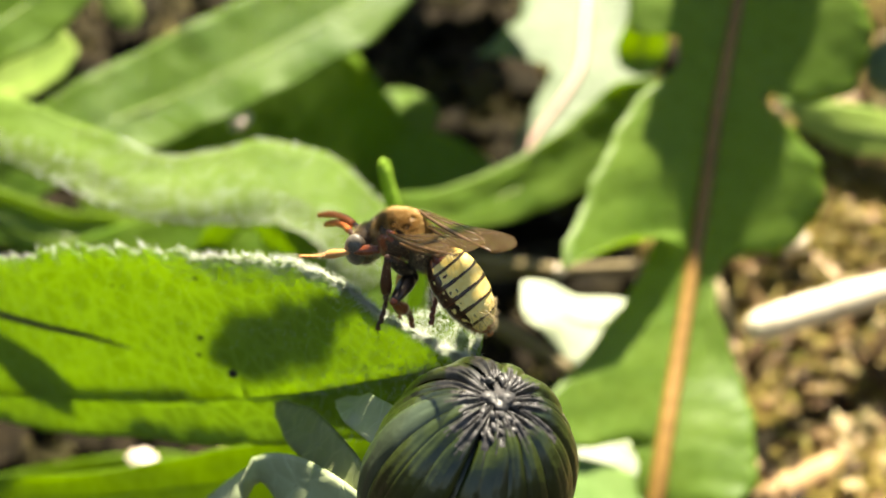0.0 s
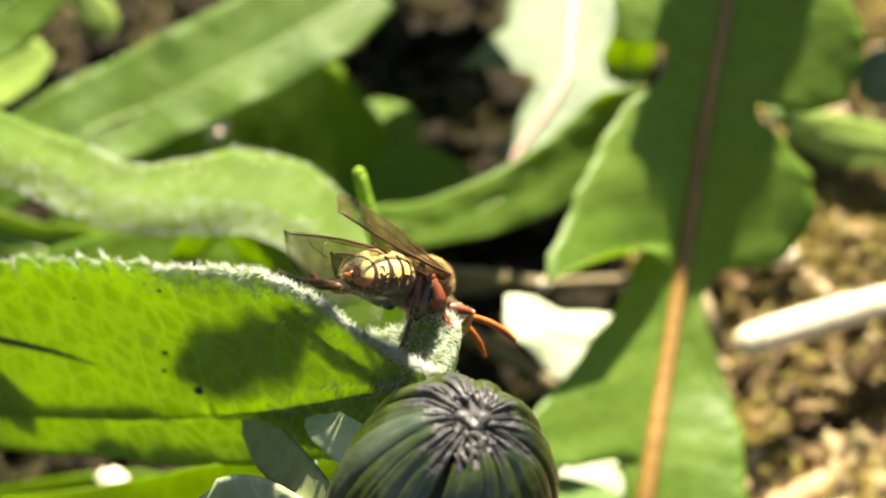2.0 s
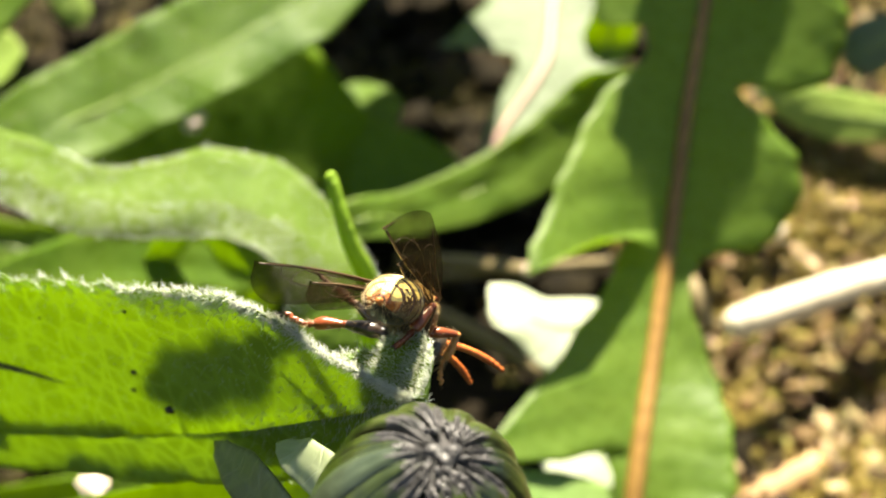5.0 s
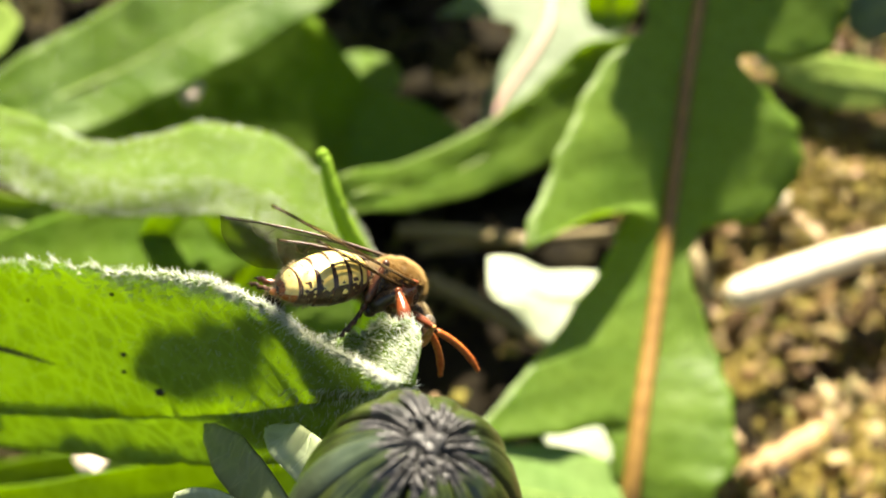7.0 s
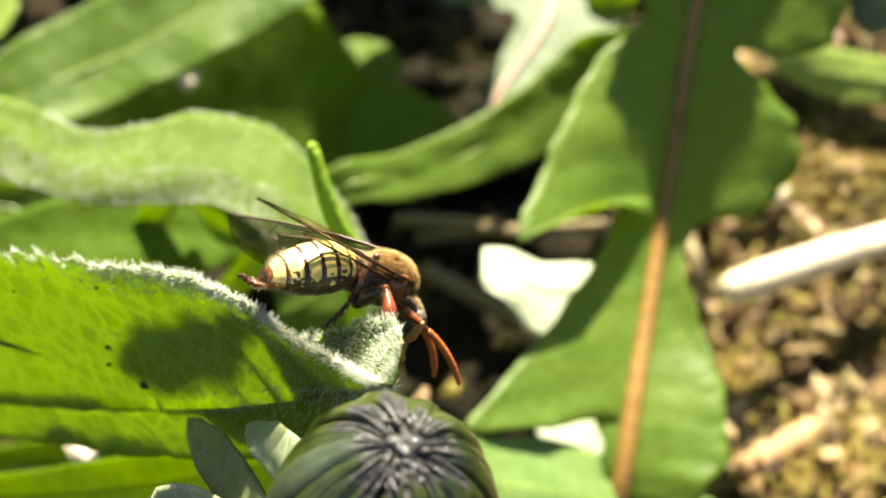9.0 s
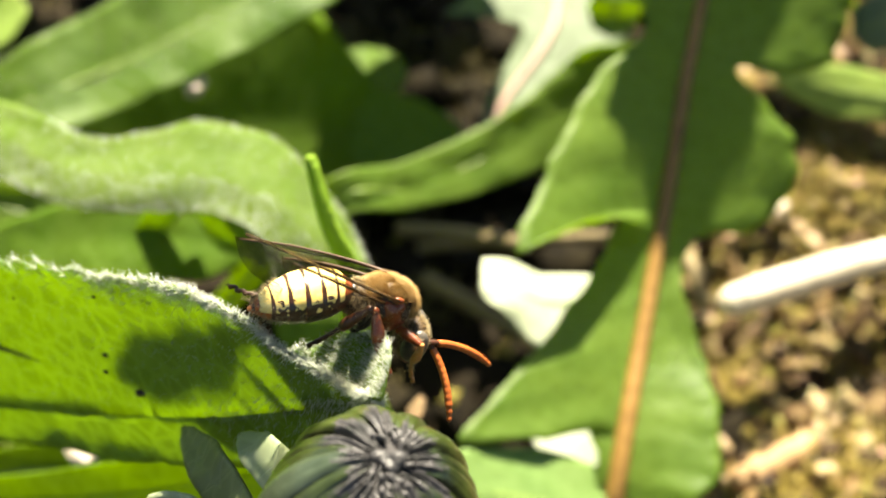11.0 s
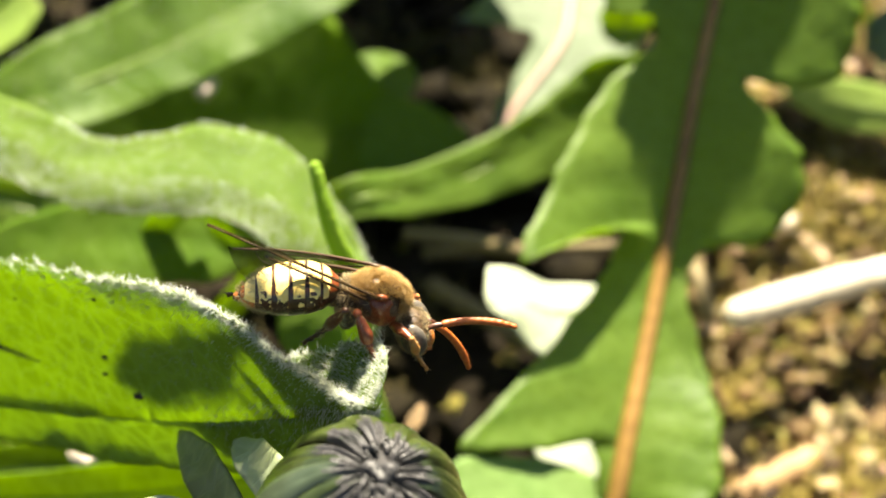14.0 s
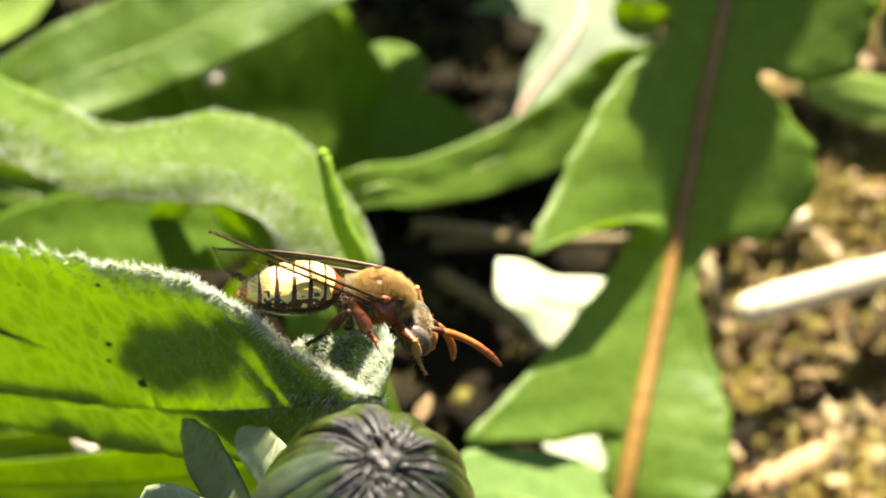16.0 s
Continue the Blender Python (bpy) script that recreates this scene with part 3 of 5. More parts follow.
def small_leaves():
    """Leaves round the larger ones, each with its spine, the way to its right edge, and its widths."""
    up_down = (0.1, -0.6, -0.75)
    rows_long = [(0, 0.8, 0.8), (0.3, 0.75, 0.75), (0.6, 1.0, 1.0), (0.85, 0.75, 0.75), (1, 0.05, 0.05)]
    def one(label, mat, spine, wide, side=up_down, rib=None, rows=rows_long, fold=0.1, seed=1.0, wave=0.5, n=50):
        b = Blade(spine, [side], [(r[0], r[1] * wide, r[2] * wide, *r[3:]) for r in rows], fold=(fold, fold), wave=wave, seed=seed)
        leaf("leaf", label, b, mat, rib or M_RIB_GREEN, (0.12, 0.06) if rib == mat else (0.28, 0.12), 0.0 if rib == mat else 0.03, n=n)
    lobes = [(0, 0.5, 0.6), (0.3, 0.6, 0.8), (0.42, 0.5, 0.8), (0.5, 0.85, 0.9), (0.56, 0.85, 0.8), (0.62, 0.65, 0.7), (0.7, 1.0, 0.9), (0.77, 1.0, 0.8), (0.85, 0.7, 0.6), (0.91, 0.85, 0.6), (0.96, 0.7, 0.4), (1, 0.2, 0.2)]
    one("broad leaf in shade low behind the others", M_MID, [(-42.7, 84.8, 10.8), (-30.5, 87.3, 10.5), (-20.5, 89.6, 10.2), (-11.7, 91.1, 8.9), (-3.9, 89.9, 7.6)], 13.5, rib=M_MID, rows=[(0, 0.8, 0.8), (0.25, 0.9, 1.0), (0.45, 0.85, 1.0), (0.6, 1.0, 1.05), (0.72, 1.05, 1.1), (0.84, 0.7, 1.1), (0.93, 0.5, 0.9), (1, 0.2, 0.3)], seed=21, n=90)
    round_rows = [(0, 0.4, 0.4), (0.3, 0.85, 0.85), (0.6, 1.0, 1.0), (0.82, 0.8, 0.8), (0.94, 0.45, 0.45), (1, 0.08, 0.08)]
    one("small rounded leaf lobe in half shade", M_MID, [(-7.9, 93.1, 8.1), (-6.6, 96.9, 9.3), (-5.8, 100.6, 10.3), (-5.5, 104.2, 11.2)], 5.6, side=(1, 0.15, 0.1), rib=M_MID, rows=round_rows, seed=22)
    one("small rounded leaf lobe in half shade", M_MID, [(-5.0, 83.3, 9.3), (-1.8, 87.0, 10.4), (0.6, 89.4, 11.5), (1.7, 91.6, 12.4)], 6.4, side=(0.85, -0.35, -0.3), rib=M_MID, rows=round_rows, seed=24)
    one("broad green leaf below the hairy one", M_MID, [(-38.0, 47.3, 26.6), (-29.3, 47.1, 31.1), (-19.6, 45.4, 33.9), (-10.9, 42.1, 35.0)], 4.6, side=(0.1, -0.78, -0.45), rib=M_MID, seed=23)
    one("dark green leaf in shade", M_LEAF, [(-47.7, 66.8, 21.4), (-38.8, 64.9, 19.4), (-32.8, 63.9, 18.2), (-27.3, 61.9, 16.1)], 3.6, seed=25)
    one("yellow-green leaf lit through from behind", M_MID, [(-43.9, 26.5, 22.4), (-32.2, 22.1, 28.4), (-22.8, 19.1, 32.4), (-14.5, 16.4, 37.0), (-6.9, 13.8, 42.0), (-2.1, 13.0, 45.3)], 2.8, side=(0.1, -0.3, -0.95), rib=M_MID, seed=27)
    one("green leaf low near the ground", M_MID, [(-46.1, 43.7, 1.8), (-35.3, 42.5, 6.3), (-24.0, 39.7, 9.1), (-13.8, 36.0, 10.9)], 3.6, seed=29)
    one("dark leaf under the hairy leaf", M_LEAF, [(-46.4, 33.4, 7.8), (-35.2, 32.6, 12.8), (-24.7, 29.8, 15.6), (-13.8, 26.5, 17.8)], 4.0, seed=31)
    one("leaf lobe beside the large leaf, whitened for sun glare", M_GLARE, [(26.7, 61.4, 8.4), (19.9, 57.7, 13.8), (14.3, 54.4, 17.1), (10.4, 53.0, 19.8), (7.8, 52.0, 20.6)], 4.6, side=(0.0, -0.75, -0.35), rows=[(0, 0.5, 0.5), (0.4, 0.6, 0.8), (0.55, 0.6, 1.0), (0.75, 0.7, 0.55), (0.9, 0.75, 0.3), (1, 0.2, 0.1)], seed=33)
    one("leaf piece near the ground, whitened for sun glare", M_GLARE, [(24.0, 47.5, 1.7), (19.1, 47.8, 5.6), (15.3, 47.6, 7.9), (11.4, 47.9, 9.6)], 4.3, side=(0.0, -0.8, -0.3), rows=[(0, 0.7, 0.7), (0.4, 0.85, 1), (0.75, 0.8, 0.9), (0.92, 0.6, 0.5), (1, 0.2, 0.2)], seed=35)
    one("pale green toothed leaf near the bud", M_MIDPALE, [(36.4, 31.6, 0.1), (25.6, 32.0, 10.0), (16.2, 30.2, 16.5), (8.6, 28.6, 20.7), (3.1, 26.3, 24.1)], 4.8, side=(0.1, -0.9, -0.4), seed=37)
    one("light green leaf lying over the moss", M_YOUNG, [(69.6, 94.7, 5.7), (59.1, 95.1, 9.8), (49.0, 94.9, 12.0), (41.1, 96.9, 14.4)], 3.0, seed=39)
    one("pale leaf end at the soil", M_PALE, [(69.4, 115.5, 12.3), (62.3, 110.8, 12.7), (56.1, 106.1, 13.2), (53.2, 105.2, 12.1)], 3.6, seed=41)
    one("small rounded pale yellow-green leaf", M_YOUNG, [(-60.6, 93.2, 16.1), (-52.8, 91.7, 20.3), (-47.1, 91.7, 22.7), (-41.5, 90.9, 25.4)], 4.6, rows=[(0, 0.5, 0.5), (0.4, 1, 1), (0.7, 1.0, 1.0), (0.9, 0.7, 0.7), (1, 0.15, 0.15)], side=(0.15, -0.85, -0.3), seed=43)
    one("small pale pointed leaf end", M_YOUNG, [(-43.4, 107.5, 26.9), (-40.7, 105.7, 24.8), (-38.6, 103.9, 22.8), (-37.4, 102.5, 21.1)], 2.2, side=(1, 0.3, 0.3), seed=45)
    one("green leaf with fine glistening hairs", M_MID, [(-52.5, 68.2, 34.8), (-45.8, 71.8, 39.0), (-40.9, 76.3, 40.8), (-34.5, 81.0, 43.9)], 4.6, side=(0.5, -0.5, -0.6), seed=47)
    one("green leaf in deep shade", M_LEAF, [(53.1, 124.1, 22.5), (45.4, 111.6, 19.8), (43.1, 104.2, 17.0), (43.5, 96.0, 13.3)], 5.0, side=(1, 0, 0), seed=49)
    one("dark green pointed leaf end beside a pale leaf", M_LEAF, [(23.5, 93.1, 33.4), (22.9, 91.2, 29.0), (22.5, 90.8, 25.0), (22.1, 89.1, 23.2)], 3.0, side=(1, 0, 0), seed=51)


def grass_blade():
    spine = [(-1.8, 27.1, 38.8), (-1.8, 23.8, 50.1), (-3.0, 23.7, 54.7), (-4.0, 25.5, 58.3)]
    pts = [rest(3, 40), *[Vector(p) for p in spine]]
    ob = thing("grass_blade", pts[0], "single bright green upright grass shoot", "grass")
    part("shoot", *tube(pts, [0.75, 0.75, 0.68, 0.58, 0.42], 12, 40), M_GRASS, ob)
    end = pts[-1]
    part("tip", *ball(end, (0.42, 0.42, 0.5), rings=10, sides=12), M_GRASS, ob)


def added_shade_leaves():
    """Unseen leaves added out of view, only to shade the leaves and soil below."""
    def one(label, spine, side, rows, seed):
        leaf("leaf", label, Blade(spine, [side], rows, fold=(0.05, 0.05), wave=0.8, seed=seed), M_LEAF, M_RIB_GREEN, (0.5, 0.2), 0.1, n=50, group="overhanging leaves")
    one("unseen leaf added to shade the lobed leaf", [(48, 180, 0), (45.9, 156.3, 60), (36, 106.6, 100.2), (33.3, 98.7, 92.4), (30.4, 92.6, 85), (27.6, 88.4, 78.6), (25.9, 86.7, 74.9), (24.4, 85.2, 71.5)], (1, 0.42, -0.35),
        [(0, 1, 1), (0.26, 0.8, 0.8), (0.42, 7.4, 9), (0.57, 6.6, 12), (0.7, 6.2, 12), (0.86, 3.6, 11), (0.95, 1.6, 6), (1, 0.2, 0.2)], 61)
    # its fixed blot stands in for the bee's own shadow
    one("unseen leaf added to cast a fixed blot on the hairy leaf", [(70, 95, 0), (61.9, 78.8, 70), (12, 45.1, 130.4), (5.2, 34.2, 132.3), (1.5, 38.4, 127), (-2.7, 43.9, 120.5), (-8.5, 49, 115.1)], (0.2, 0.2, -1),
        [(0, 0.8, 0.8), (0.3, 0.5, 0.5), (0.5, 0.15, 0.15), (0.667, 0.4, 0.4), (0.75, 1.1, 1.1), (0.84, 1.7, 1.7), (0.94, 1.8, 1.8), (0.985, 1.0, 1.0), (1, 0.2, 0.2)], 63)
    one("unseen leaf added to shade the left of the hairy leaf", [(-70, 80, 0), (-60.1, 69, 60), (-35.4, 58.8, 86.9), (-28.9, 54.6, 89.5), (-24.4, 52, 91.4), (-20.7, 49.4, 93.3)], (0.2, 0.2, -1), [(0, 1, 1), (0.4, 2, 2), (0.7, 2.4, 2.4), (0.9, 2.0, 2.0), (1, 0.2, 0.2)], 65)
    one("unseen broad leaf added to shade the far soil", [(-60, 200, 0), (-45.2, 182.9, 25), (-10.6, 147, 46.2), (0.1, 149.5, 41.3), (14.4, 148.6, 37.4)], (0.1, -1, -0.2), [(0, 1, 1), (0.3, 0.8, 0.8), (0.5, 16, 7), (0.7, 22, 13), (0.88, 20, 12), (1, 0.4, 0.4)], 68)
    one("unseen broad leaf added to shade the soil at far left", [(-80, 215, 0), (-70.2, 197.4, 30), (-51.9, 149.1, 49.4), (-39.1, 150.6, 48.6), (-28.5, 151.1, 46.5), (-19.3, 152, 45.1)], (0.1, -0.8, 0.5), [(0, 1, 1), (0.3, 2, 2), (0.45, 9, 9), (0.7, 11, 11), (0.9, 8, 9), (1, 0.4, 0.4)], 72)
    one("unseen broad leaf added to shade the soil behind", [(60, 120, 0), (39.7, 106.6, 42), (16.3, 94, 47.4), (13, 95.9, 47.3), (8.7, 100.1, 46.1), (2.4, 108.1, 40.4), (-3.7, 107.7, 39.9), (-9.1, 107.7, 39.9)], (0.05, -0.77, 0.64), [(0, 1, 1), (0.2, 0.6, 0.6), (0.286, 2, 2), (0.43, 2, 9), (0.57, 4, 11), (0.71, 12, 16), (0.86, 9, 4), (1, 2, 0.4)], 74)
    one("unseen leaf added to shade the moss", [(95, 190, 0), (84.7, 166.5, 40), (66.6, 130.8, 44.2), (60.6, 129.7, 44.1), (54.4, 127.9, 44.5), (48.4, 126.5, 43.9)], (0.05, -0.77, 0.64), [(0, 1, 1), (0.3, 0.8, 0.8), (0.45, 4, 4), (0.65, 6, 5), (0.85, 5, 4), (1, 0.3, 0.3)], 78)
    one("unseen narrow leaf added to cast a shadow band", [(-74, 84, 0), (-64.1, 73.2, 60), (-39.9, 67.8, 77), (-29.4, 59.8, 84), (-18.1, 49.7, 92.3), (-12.1, 44.8, 96), (-7.4, 40.9, 99)], (0.2, 0.2, -1), [(0, 0.6, 0.6), (0.3, 0.5, 0.5), (0.6, 0.7, 0.7), (0.9, 0.6, 0.6), (1, 0.1, 0.1)], 76)


M_DOWNY = leaf_material("downy_leaf", (0.070, 0.126, 0.014), (0.115, 0.184, 0.026), (0.38, 0.52, 0.03), 0.44, rough=0.65, spec=0.12)
# leaf colour whitened so that the sun's glare is part of it
M_GLARE = leaf_material("leaf_painted_glare", (0.44, 0.50, 0.33), (0.62, 0.66, 0.50), (0.4, 0.5, 0.2), 0.25, rough=0.4, spec=0.5)
M_MID = leaf_material("meadow_leaf", (0.065, 0.13, 0.012), (0.115, 0.19, 0.022), (0.44, 0.59, 0.015), 0.5, spec=0.15)
M_BROAD = leaf_material("broad_leaf", (0.050, 0.108, 0.009), (0.098, 0.17, 0.018), (0.40, 0.55, 0.010), 0.5, rough=0.5, spec=0.25, relief=0.4)
M_MIDPALE = leaf_material("toothed_leaf", (0.10, 0.18, 0.045), (0.16, 0.25, 0.07), (0.30, 0.44, 0.06), 0.38)
BEE_LEAF = bee_leaf()
whisker(BEE_LEAF)
hairy_leaf()
LOBED = lobed_leaf()
big_leaf()
middle_leaf()
pale_leaf()
small_leaves()
grass_blade()
added_shade_leaves()


# ---- the bud ----
def dandelion_bud():
    crown = Vector((2.5, -10.0, 72.3))
    axis = Vector((0.20, -0.13, 1.0)).normalized()
    turn_to = Vector((0, 0, 1)).rotation_difference(axis).to_matrix()
    centre = crown - axis * 7.0
    base = centre - axis * 7.2
    root = rest(base.x + 2, base.y + 8)
    ob = thing("dandelion_bud", root, "closed dark green dandelion bud with withered bract tips", "flower bud")
    part("stalk", *tube([root, base + Vector((1, 4, -25)), base + axis], [1.6, 1.5, 1.7], 12), M_STALK, ob)
    core_v, core_f = ball((0, 0, 0), (4.5, 4.5, 6.1), rings=24, sides=36)
    part("core", [centre + turn_to @ v for v in core_v], core_f, M_BUD, ob)
    count = 21
    for k in range(count):
        turn = 2 * math.pi * (k + random.uniform(-0.35, 0.35)) / count
        proud, broad = random.uniform(0.0, 0.30), random.uniform(0.17, 0.25)
        start = 0.83 + random.uniform(-0.05, 0.05)                # where the withered tip begins
        vs, fs, slots = [], [], []
        n, m = 44, 8
        crook, reach = random.uniform(-0.35, 0.35), random.uniform(0.0, 0.04)
        for i in range(n + 1):
            f = i / n
            p = math.pi * (0.93 - (0.91 - reach) * f)               # polar angle, from the base to the tip
            dry = max(0.0, (f - start) / (1 - start))
            wide = broad * (1 - 0.3 * dry)
            for j in range(-m, m + 1):
                u = j / m
                tw = turn + u * wide * (1.0 if p > 0.5 else 1.0 + 0.5 * (0.5 - p)) + crook * dry * 0.7
                d = Vector((math.sin(p) * math.cos(tw), math.sin(p) * math.sin(tw), math.cos(p)))
                ridge = 0.26 * (1 - abs(u) ** 3) + proud + 0.05 * noise.noise(Vector((k * 1.7, f * 3, u * 3.5)))
                ridge *= 1 - 0.55 * dry
                crumple = dry * (0.34 * noise.noise(Vector((k * 3.1, f * 9, u * 2.6))) + 0.22 * math.cos(u * 7.0 + k)) * (1 - 0.5 * dry)
                r = Vector((d.x * 4.62, d.y * 4.62, d.z * 6.7))
                dip = -0.55 * max(0.0, dry - 0.5)
                vs.append(centre + turn_to @ (r + d * (ridge + crumple + dip)))
        w = 2 * m + 1
        for i in range(n):
            for j in range(w - 1):
                a = i * w + j
                fs.append((a, a + 1, a + w + 1, a + w))
                slots.append(1 if i / n > start + 0.05 * noise.noise(Vector((k * 2.0, j * 0.7, 0))) + 0.05 * abs(j - m) / m else 0)
        # only the bract facing left gets the painted sky reflection
        part("bract", vs, fs, [M_BUD_SHEEN if math.cos(turn - 3.3) > 0.985 else M_BUD, M_BUD_TIP], ob, slots=slots)
    scraps = [tuple(ball(crown - axis * 0.45, (0.75, 0.75, 0.45), rings=8, sides=14, lump=0.9, seed=2.0))]
    for k in range(26):
        w, q, long = random.uniform(0, 6.28), random.uniform(0.10, 0.34), random.uniform(0.5, 1.2)
        out = []
        for e in range(4):
            qq = q + long * e / 3 * 0.16
            d = Vector((math.sin(qq) * math.cos(w + 0.12 * e), math.sin(qq) * math.sin(w + 0.12 * e), math.cos(qq)))
            out.append(centre + turn_to @ (Vector((d.x * 4.62, d.y * 4.62, d.z * 6.7)) + d * (0.20 + 0.12 * math.sin(e * 2.1 + k))))
        scraps.append(tube(out, [0.06, 0.14, 0.12, 0.04], 6, 9))
    t = part("withered_tuft", *join(*scraps), M_BUD_TIP, ob, "greyish shrivelled bract tips")
    t["kind"] = "stuff"
    outer = (((-9.7, 5.0, 56.5), (-6.8, -1.3, 60.0), (-3.4, -8.2, 62.6), 1.35), ((-5.6, 0.1, 61.6), (-3.8, -3.6, 64.4), (-1.7, -7.5, 65.9), 1.1), ((-13.2, -0.1, 54.1), (-8.5, -3.1, 59.0), (-2.8, -9.6, 62.2), 1.55), ((-6.6, -3.6, 59.7), (-5.0, -6.5, 61.1), (-2.3, -10.3, 62.6), 0.9))
    for a, b, c, w in outer:
        bl = Blade([base + Vector((0, 0, 1.5)), c, b, a], [(0.55, -0.4, 0.6)], [(0, w, w), (0.4, w, w), (0.75, w * 0.9, w * 0.9), (0.93, w * 0.45, w * 0.45), (1, 0.05, 0.05)], fold=(0.12, 0.12), wave=0.15, seed=w * 30)
        v, f, uv = bl.mesh(30, 5, 0.3)
        # one bract takes the copy with shade in its colour
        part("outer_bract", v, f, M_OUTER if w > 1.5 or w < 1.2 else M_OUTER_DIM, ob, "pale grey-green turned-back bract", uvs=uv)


dandelion_bud()


# ---- on the soil ----
def straws():
    def stick(name, label, a, b, r, mat, category, end=None, bow=0.6):
        a, b = Vector(a), Vector(b)
        mid = (a + b) / 2 + Vector((0, 0, bow * 0.5))
        ob = thing(name, a, label, category, "dry plant pieces")
        v, f = tube([a, a.lerp(mid, 0.5), mid, mid.lerp(b, 0.5), b], [r * 0.96, r * 1.04, r, r * 0.95, r * 0.9], 10, 24)
        part("stem", v, f, mat, ob)
        end = end or mat
        if end:
            d = (a - b).normalized()
            part("cut_end", *ball(a + d * 0.1, (r * 0.9, r * 0.9, r * 0.9), rings=8, sides=10), end, ob, "pale cut end")
    stick("straw", "thick bleached straw lying on the soil", (33.6, 62.2, 9.5), (56.2, 74.5, 5.9), 1.75, M_STRAW, "straw")
    stick("straw", "tan broken straw on mossy soil", (33.1, 45.4, 1.5), (42.9, 53.1, -1.5), 1.5, M_DEAD, "straw")
    stick("twig", "brown twig with a pale cut end", (12.2, 66.0, 13.9), (-0.9, 75.7, 7.3), 0.85, M_TWIG, "twig", M_STONE)
    stick("twig", "dark brown twig on the soil", (23.8, 73.5, 8.3), (1.0, 77.2, 3.0), 0.6, M_TWIG, "twig")
    stick("twig", "brown twig slanting on dark soil", (2.3, 69.3, 5.7), (13.9, 62.0, 3.1), 0.9, M_TWIG, "twig")
    stick("twig", "thin curved brown twig on the moss", (28.9, 71.9, 8.8), (31.2, 62.9, 7.8), 0.9, M_TWIG, "twig", bow=2)
    stick("straw", "short pale straw piece near the lobed leaf", (27.0, 51.9, -2.8), (28.7, 48.0, -1.4), 1.3, M_STRAW, "straw")


def chips():
    rows = (((41.1, 83.5, 3.2), (3.2, 1.4, 1.0), M_STRAW, "bleached flat chip of stem on the soil", "chip"), ((-22.4, 81.8, 22.3), (1.5, 1.1, 1.1), M_STONE, "small pale brown pebble", "pebble"), ((-26.1, 32.9, 20.6), (1.6, 1.1, 0.9), M_STONE, "small pale chip beneath the leaves", "pebble"),
            ((43.2, 98.0, 13.2), (2.6, 0.9, 0.7), M_STONE, "pale fragment on the soil", "chip"), ((2.1, 27.3, 32.2), (1.2, 0.6, 0.35), M_CRUMB, "curled pinkish dead leaf scrap", "scrap"), ((28.5, 51.5, -3.3), (1.2, 0.9, 0.8), M_STONE, "small whitish chip on the soil", "chip"), ((10.4, 64.2, -0.3), (1.2, 1.0, 0.9), M_MOSS, "olive mossy soil crumb beside a twig", "crumb"))
    for k, (p, r, mat, label, cat) in enumerate(rows):
        p = Vector(p)
        ob = thing(cat if cat != "scrap" else "leaf_scrap", p, label, cat)
        turn = Euler((0.3, 0.2, 0.35 + k)).to_matrix()
        part("body", *ball(p, r, (turn.col[0].copy(), turn.col[1].copy(), turn.col[2].copy()), rings=10, sides=14, lump=0.7, seed=k * 3.1), mat, ob)


M_LITTER = litter_material("litter", ((0.02, 0.012, 0.006), (0.07, 0.04, 0.016), (0.22, 0.14, 0.06), (0.20, 0.17, 0.03), (0.58, 0.43, 0.28)))


def heap(rows, lump=0.8):
    """Many small lumps in one mesh; rows of (place, radii, seed)."""
    vs, fs = [], []
    for p, r, k in rows:
        turn = Euler((k * 1.3, k * 2.1, k * 0.7)).to_matrix()
        v, f = ball(p, r, (turn.col[0].copy(), turn.col[1].copy(), turn.col[2].copy()), rings=5, sides=7, lump=lump, seed=k)
        o = len(vs)
        vs += v
        fs += [tuple(i + o for i in q) for q in f]
    return vs, fs


